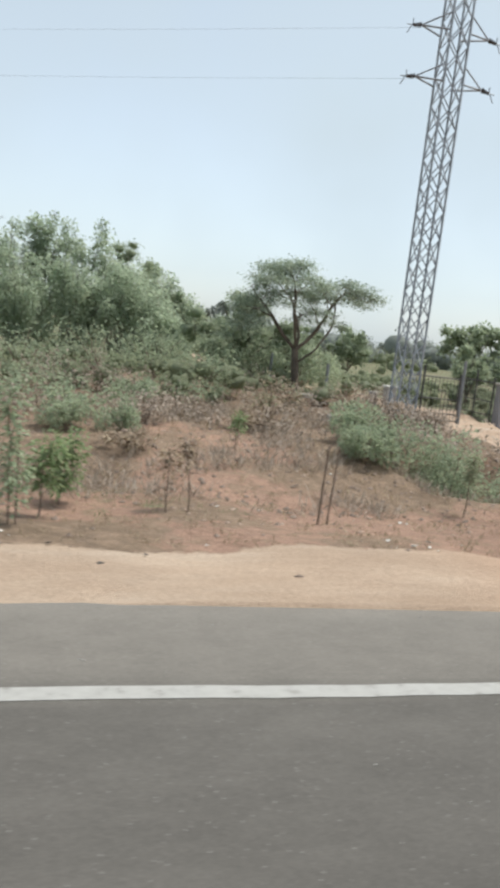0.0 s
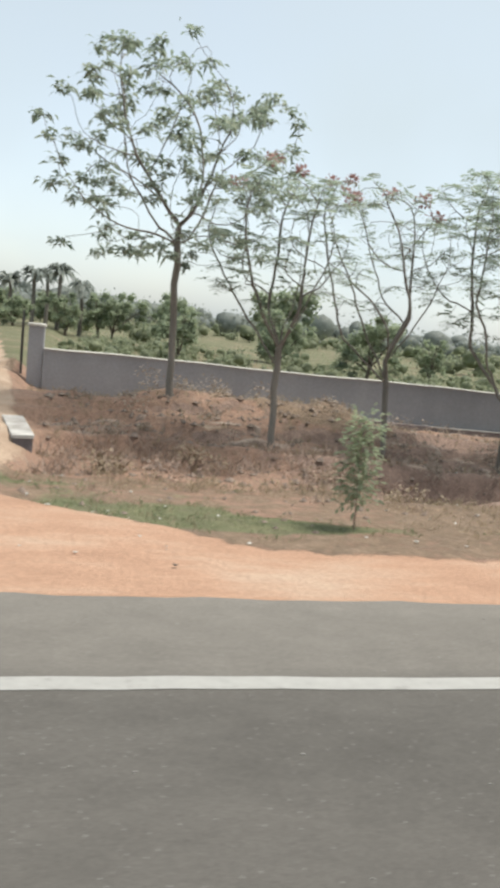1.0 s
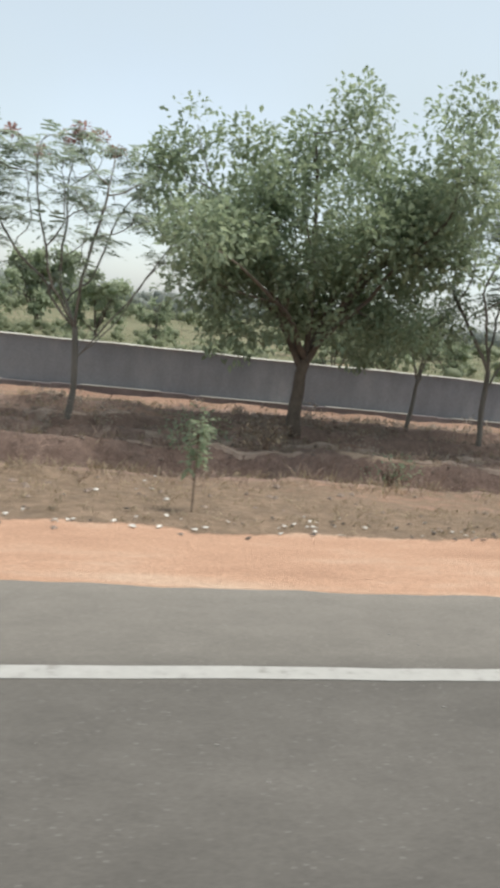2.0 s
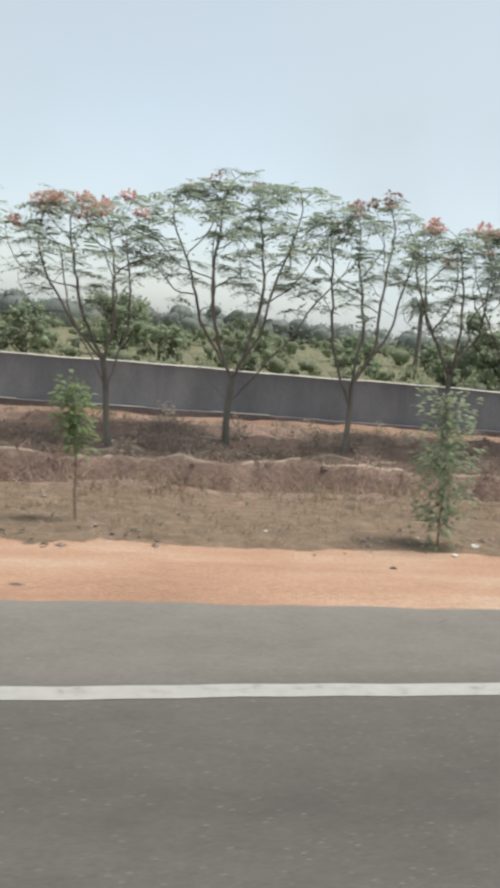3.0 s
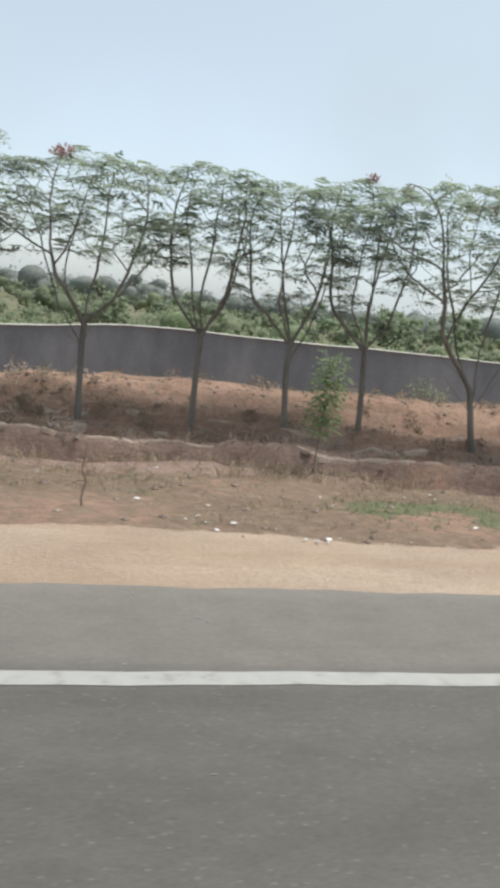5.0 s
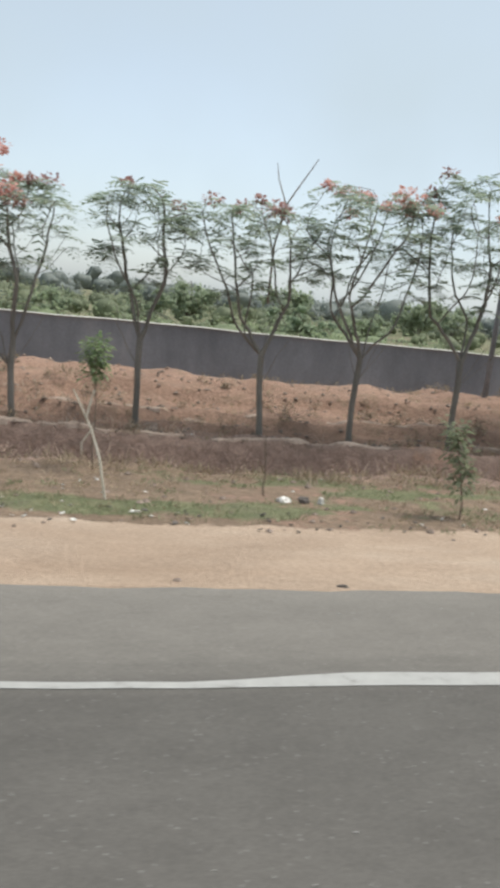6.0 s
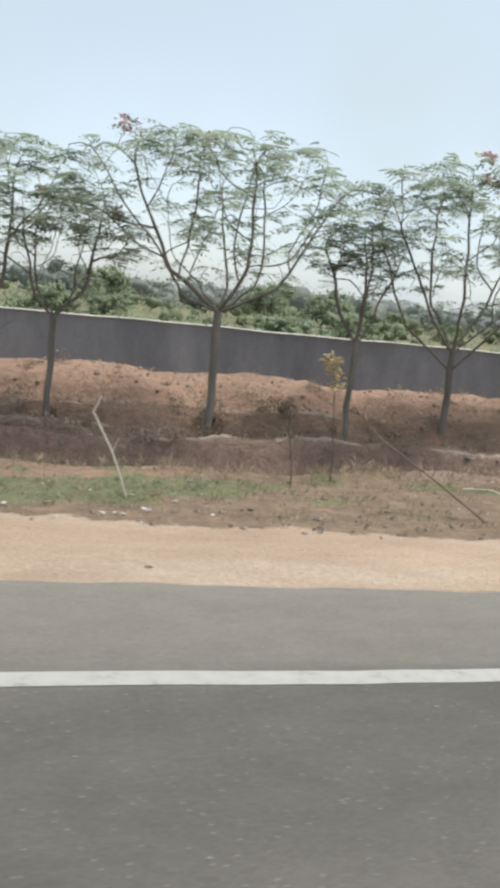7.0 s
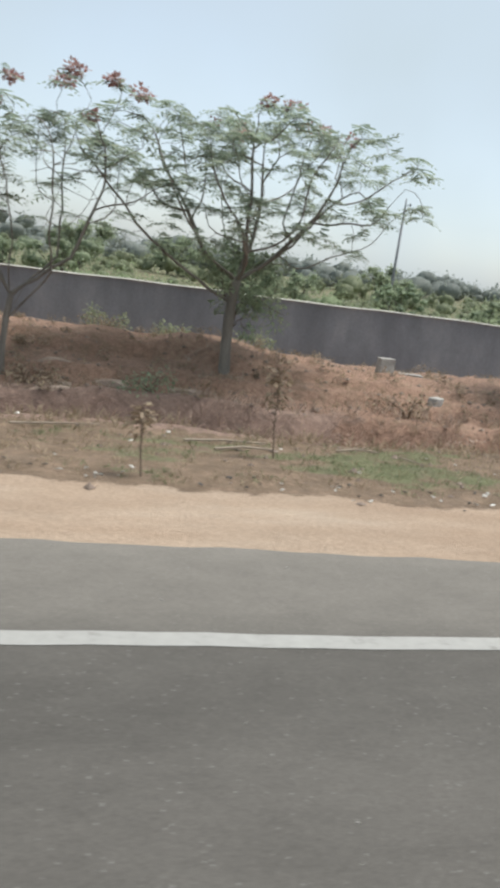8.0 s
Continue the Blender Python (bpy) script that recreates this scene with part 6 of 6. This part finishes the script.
power_pole(127.9, 40.0, 5.3, 6.3, False, ((6.0, 1),), "thin grey pole in the distant field")
for k, dx in enumerate((-0.5, 0.0, 0.5)):
    wire("overhead_wire", [(55.01 + dx, 17.2, 6.38 + 0.1 * (k == 1)), (62.0 + dx, 60.0, 6.2)], 0.6, "thin overhead wire leaving a power pole", 0.0016)

# ---- communications tower ----
t = thing("steel_tower", (63.9, 26.6, ground_z(63.9, 26.6)), "three-legged tapering steel tower with ladder", "tower")
base_z = ground_z(63.9, 26.6)


def leg_at(k, z):
    """Place of leg k at height z: steep taper low down, little above."""
    low = np.array([(61.35, 26.0), (66.0, 25.5), (65.05, 28.6)])[k]
    mid_ = np.array([(62.28, 25.9), (65.25, 25.5), (64.82, 28.2)])[k]
    high = np.array([(62.5, 25.9), (64.8, 25.5), (64.53, 27.9)])[k]
    p = low + (mid_ - low) * ((z - base_z) / (5.4 - base_z)) if z < 5.4 else mid_ + (high - mid_) * ((z - 5.4) / 6.7)
    return (float(p[0]), float(p[1]), z)


levels = [base_z - 0.1, 1.75, 3.83, 5.9, 7.98, 10.06, 12.14, 14.2, 16.3, 18.4, 20.5, 22.5]
for k in range(3):
    for a, e in zip(levels, levels[1:]):
        leg = part("leg", Build().tube([leg_at(k, a), leg_at(k, e)], [0.062, 0.06], 8), STEEL, t, "", True)
        part("flange", Build().tube([leg_at(k, e - 0.03), leg_at(k, e + 0.03)], [0.105, 0.105], 10), STEEL, leg)
for a, e in zip(levels, levels[1:]):
    for k in range(3):
        j = (k + 1) % 3
        half = [(p + q) / 2 for p, q in zip(leg_at(k, e), leg_at(j, e))]
        part("strut", Build().bar(leg_at(k, e), leg_at(j, e), 0.028), STEEL, t)
        part("brace", Build().bar(leg_at(k, a), half, 0.03), STEEL, t)
        part("brace", Build().bar(leg_at(j, a), half, 0.03), STEEL, t)
        mid_z = (a + e) / 2
        q0 = [(p + q) / 2 for p, q in zip(leg_at(k, a), half)]
        q1 = [(p + q) / 2 for p, q in zip(leg_at(j, a), half)]
        part("brace", Build().bar(leg_at(k, mid_z), q0, 0.018), STEEL, t)
        part("brace", Build().bar(leg_at(j, mid_z), q1, 0.018), STEEL, t)
lad = part("ladder", Build().bar((64.0, 26.1, base_z), (64.0, 26.4, 22), 0.02).bar((64.35, 26.1, base_z), (64.35, 26.4, 22), 0.02), STEEL, t, "caged access ladder")
for z in np.arange(base_z + 0.4, 16, 0.34):
    part("rung", Build().bar((64.0, 26.11 + 0.013 * z, float(z)), (64.35, 26.11 + 0.013 * z, float(z)), 0.011), STEEL, lad)
part("cable_tray", Build().box((64.5, 26.3, base_z), (64.68, 26.36, 22), 0.01), DARK_STEEL, t, "dark vertical cable tray")

# ---- grass, twigs and rubble ----
def blades(name, n, area, height, material, label, green):
    x0, x1, y0, y1 = area
    x, y = rnd.uniform(x0, x1, n), rnd.uniform(y0, y1, n)
    keep = (green_at(x, y) > 0.3) if green else (value_noise(x * 0.5, y * 0.7, 23) > -0.35)
    keep &= drive_mask(x, y) < 0.2
    x, y = x[keep], y[keep]
    per = 6
    x, y = np.repeat(x, per) + rnd.normal(0, 0.035, len(x) * per), np.repeat(y, per) + rnd.normal(0, 0.035, len(y) * per)
    o = np.stack([x, y, land(x, y) - 0.01], 1)
    d = rnd.normal(0, 0.55, o.shape) * [1, 1, 0] + [0, 0, 1.0]
    ln = height * rnd.uniform(0.4, 1.3, len(o))
    return tagged(quads(name, leaf_quads(o, d, ln, 0.006 + ln * 0.035, 0.25), material), label, "grass", kind="stuff")


blades("dry_grass", 8500, (-10, 128, 6.5, 9.6), 0.1, DRY_BLADE, "thin dry grass on the verge", False)
blades("green_grass", 15000, (-10, 128, 6.45, 9.5), 0.09, GREEN_BLADE, "patches of low green grass on the verge", True)
blades("bank_grass", 7500, (-14, 128, 9.6, 17.0), 0.2, DRY_BLADE, "dry tufts on the red earth bank", False)


def pebbles(name, n, area, low, high, material, label):
    x0, x1, y0, y1 = area
    base = np.array([(1, 0, 0), (0, 1, 0), (-1, 0, 0), (0, -1, 0), (0, 0, 1), (0, 0, -0.6)])
    tri = np.array([(0, 1, 4), (1, 2, 4), (2, 3, 4), (3, 0, 4), (1, 0, 5), (2, 1, 5), (3, 2, 5), (0, 3, 5)])
    x, y, s = rnd.uniform(x0, x1, n), rnd.uniform(y0, y1, n), rnd.uniform(low, high, n)
    keep = (drive_mask(x, y) < 0.2) | (rnd.random(n) < 0.12)
    x, y, s = x[keep], y[keep], s[keep]
    n = len(x)
    v = base[None] * s[:, None, None] * rnd.uniform(0.5, 1.2, (n, 6, 1)) * [1, 1, 0.7] + np.stack([x, y, land(x, y) + s * 0.15], 1)[:, None]
    b = Build()
    b.v = [tuple(p) for p in v.reshape(-1, 3)]
    b.f = [tuple(f) for f in (tri[None] + 6 * np.arange(n)[:, None, None]).reshape(-1, 3)]
    return tagged(part(name, b, material), label, "stones", kind="stuff")


def crust(name, n, across, label, seed):
    """Broken rims of pale dried earth along a step of the bank."""
    b = Build()
    for x0, ln in zip(rnd.uniform(14, 113, n), rnd.uniform(0.12, 0.65, n)):
        if value_noise(np.array(x0 * 0.4), np.array(0.5), seed) < -0.25:
            continue
        i, m = len(b.v), max(4, int(ln / 0.07))
        for k in range(m):
            x = x0 + ln * k / (m - 1)
            y = across - float(bank_at(np.array(x), np.array(across))) + across + 0.03 * math.sin(x * 5.3) + rnd.uniform(-0.02, 0.02)
            h = (0.008 + 0.028 * math.sin(math.pi * k / (m - 1))) * rnd.uniform(0.6, 1.3)
            z = ground_z(x, y)
            b.v += [(x, y - 0.03 - h, ground_z(x, y - 0.03 - h) - 0.03), (x, y - 0.02 - 0.6 * h, z + 0.3 * h), (x, y + 0.01, z + h), (x, y + 0.07, ground_z(x, y + 0.07) + 0.002)]
        b.f += [(i + 4 * k + q, i + 4 * k + 4 + q, i + 4 * k + 5 + q, i + 4 * k + 1 + q) for k in range(m - 1) for q in range(3)]
        b.f += [(i, i + 1, i + 2, i + 3), (i + 4 * m - 1, i + 4 * m - 2, i + 4 * m - 3, i + 4 * m - 4)]
    return tagged(part(name, b, CRUST), label, "earth rim", kind="stuff")


crust("earth_rim", 330, 12.1, "pale crumbling rims of earth along the ditch", 61)
crust("earth_rim", 190, 12.98, "pale crumbling rims of earth along the bank", 62)
crust("earth_rim", 130, 13.66, "pale crumbling rims of earth along the bank", 63)
pebbles("rubble", 4200, (-10, 128, 6.2, 16.5), 0.012, 0.06, STONE, "small stones and clods on the verge and bank")
pebbles("pale_scraps", 260, (-10, 128, 6.3, 13.0), 0.015, 0.04, LITTER, "scattered pale paper scraps and stones")
pebbles("pale_scraps", 420, (-10, 9, 7.4, 15.0), 0.015, 0.045, CRUST, "pale stones strewn over the rough rise")
pebbles("rubble", 420, (13.2, 20.5, 9.8, 15.8), 0.03, 0.11, STONE, "broken stones heaped on the mound by the drive")
pebbles("clods", 4200, (13, 122, 11.6, 16.6), 0.015, 0.07, STONE, "lumps of dry earth on the bank")
pebbles("rubble", 2800, (-10, 9, 8.6, 17.0), 0.012, 0.055, STONE, "broken stones on the rough rise")


def brush(name, n, area, height, material, label, seed, keep_above):
    """Standing dead stalks, thicker in patches."""
    x0, x1, y0, y1 = area
    x, y = rnd.uniform(x0, x1, n), rnd.uniform(y0, y1, n)
    keep = (value_noise(x * 0.8, y * 1.1, seed) > keep_above) & (drive_mask(x, y) < 0.1)
    x, y = x[keep], y[keep]
    per = 9
    x, y = np.repeat(x, per) + rnd.normal(0, 0.06, len(x) * per), np.repeat(y, per) + rnd.normal(0, 0.06, len(y) * per)
    o = np.stack([x, y, land(x, y) - 0.01], 1)
    d = rnd.normal(0, 0.6, o.shape) * [1, 1, 0] + [0, 0, 1.0]
    ln = height * rnd.uniform(0.3, 1.3, len(o)) ** 1.2
    return tagged(quads(name, leaf_quads(o, d, ln, 0.006 + ln * 0.028, 0.15), material), label, "dead brush", kind="stuff")


brush("lip_grass", 2600, (14, 124, 9.0, 9.9), 0.2, DRY_BLADE, "ragged dry grass along the ditch edge", 75, -0.25)
brush("lip_weeds", 1500, (14, 124, 8.6, 9.8), 0.16, DARK_BRUSH, "dark dry weeds along the ditch edge", 76, 0.0)
brush("dead_brush", 9000, (13, 124, 9.6, 12.2), 0.3, DARK_BRUSH, "dark dead stalks standing in the ditch", 71, 0.0)
brush("dead_brush", 4200, (13, 70, 12.0, 16.5), 0.22, THORN, "grey-brown dead stalks on the earth bank", 72, 0.15)
brush("dead_brush", 1600, (70, 124, 12.0, 14.6), 0.18, THORN, "grey-brown dead stalks on the earth bank", 74, 0.25)
brush("dead_brush", 6000, (-14, 9, 8.6, 17.0), 0.26, THORN, "grey-brown dead stalks on the rough rise", 73, 0.0)


def scraps(name, n, area, low, high, material, label, seed, drive=False):
    """Flat torn scraps lying about, thicker in patches."""
    x0, x1, y0, y1 = area
    x = rnd.uniform(x0, x1, 4 * n)
    y = rnd.uniform(y0, y1, 4 * n) + 0.22 * value_noise(x * 0.35, x * 0.0, 21) + 0.12 * value_noise(x * 1.3, x * 0.0, 22)
    keep = value_noise(x * 0.5, y * 0.6, seed) + 0.6 * value_noise(x * 3.0, y * 3.0, seed + 1) > 0.1
    keep &= (drive_mask(x, y) > 0.5) if drive else (drive_mask(x, y) < 0.2)
    x, y = x[keep][:n], y[keep][:n]
    n = len(x)
    s, a = rnd.uniform(low, high, n), rnd.uniform(-0.7, 0.7, n)
    ring = np.array([(-1, -0.4), (-0.2, -0.55), (0.9, -0.35), (1, 0.3), (0.1, 0.55), (-0.8, 0.4)])
    b = Build()
    for k in range(n):
        c, si = math.cos(a[k]), math.sin(a[k])
        p = ring * 0.7 * s[k] * rnd.uniform(0.6, 1.2, (6, 1))
        px, py = x[k] + p[:, 0] * c - p[:, 1] * si, y[k] + p[:, 0] * si + p[:, 1] * c
        pz = land(px, py) + rnd.uniform(0.006, 0.03, 6) + 0.3 * s[k] * rnd.random()
        i = len(b.v)
        b.v += [(u, v, w) for u, v, w in zip(px, py, pz)] + [(u, v, w - 0.006) for u, v, w in zip(px, py, pz)]
        b.f += [tuple(i + q for q in range(6)), tuple(i + 11 - q for q in range(6))] + [(i + q, i + (q + 1) % 6, i + 6 + (q + 1) % 6, i + 6 + q) for q in range(6)]
    return tagged(part(name, b, material), label, "litter", kind="stuff")


scraps("pale_litter", 360, (-8, 126, 6.25, 6.8), 0.012, 0.05, LITTER, "pale torn scraps along the sand's edge", 81)
scraps("pale_litter", 80, (101.5, 112, 6.3, 6.75), 0.012, 0.04, LITTER, "pale torn scraps along the sand's edge", 85)
scraps("dark_litter", 420, (-8, 126, 6.2, 6.9), 0.012, 0.05, DARK_LITTER, "dark scraps and bark along the sand's edge", 83)
scraps("pale_litter", 150, (-8, 126, 6.8, 9.2), 0.012, 0.045, LITTER, "pale scraps on the grassy verge", 84)
scraps("dark_litter", 65, (7.2, 15.4, 5.5, 12.5), 0.012, 0.042, DARK_LITTER, "dark twig ends and stones on the drive", 87, True)
scraps("pale_litter", 60, (7.2, 15.4, 5.7, 13.0), 0.012, 0.04, LITTER, "pale scraps trodden into the drive", 88, True)
grit = Build()
for x, y, s in zip(rnd.uniform(-6, 122, 900), rnd.uniform(1.4, 4.9, 900), rnd.uniform(0.002, 0.006, 900)):
    grit.box((x - s, y - s * 0.8, -0.002), (x + s, y + s * 0.8, s), 0.0, x)
tagged(part("grit", grit, CONCRETE), "scattered pale grit on the asphalt", "grit", kind="stuff")
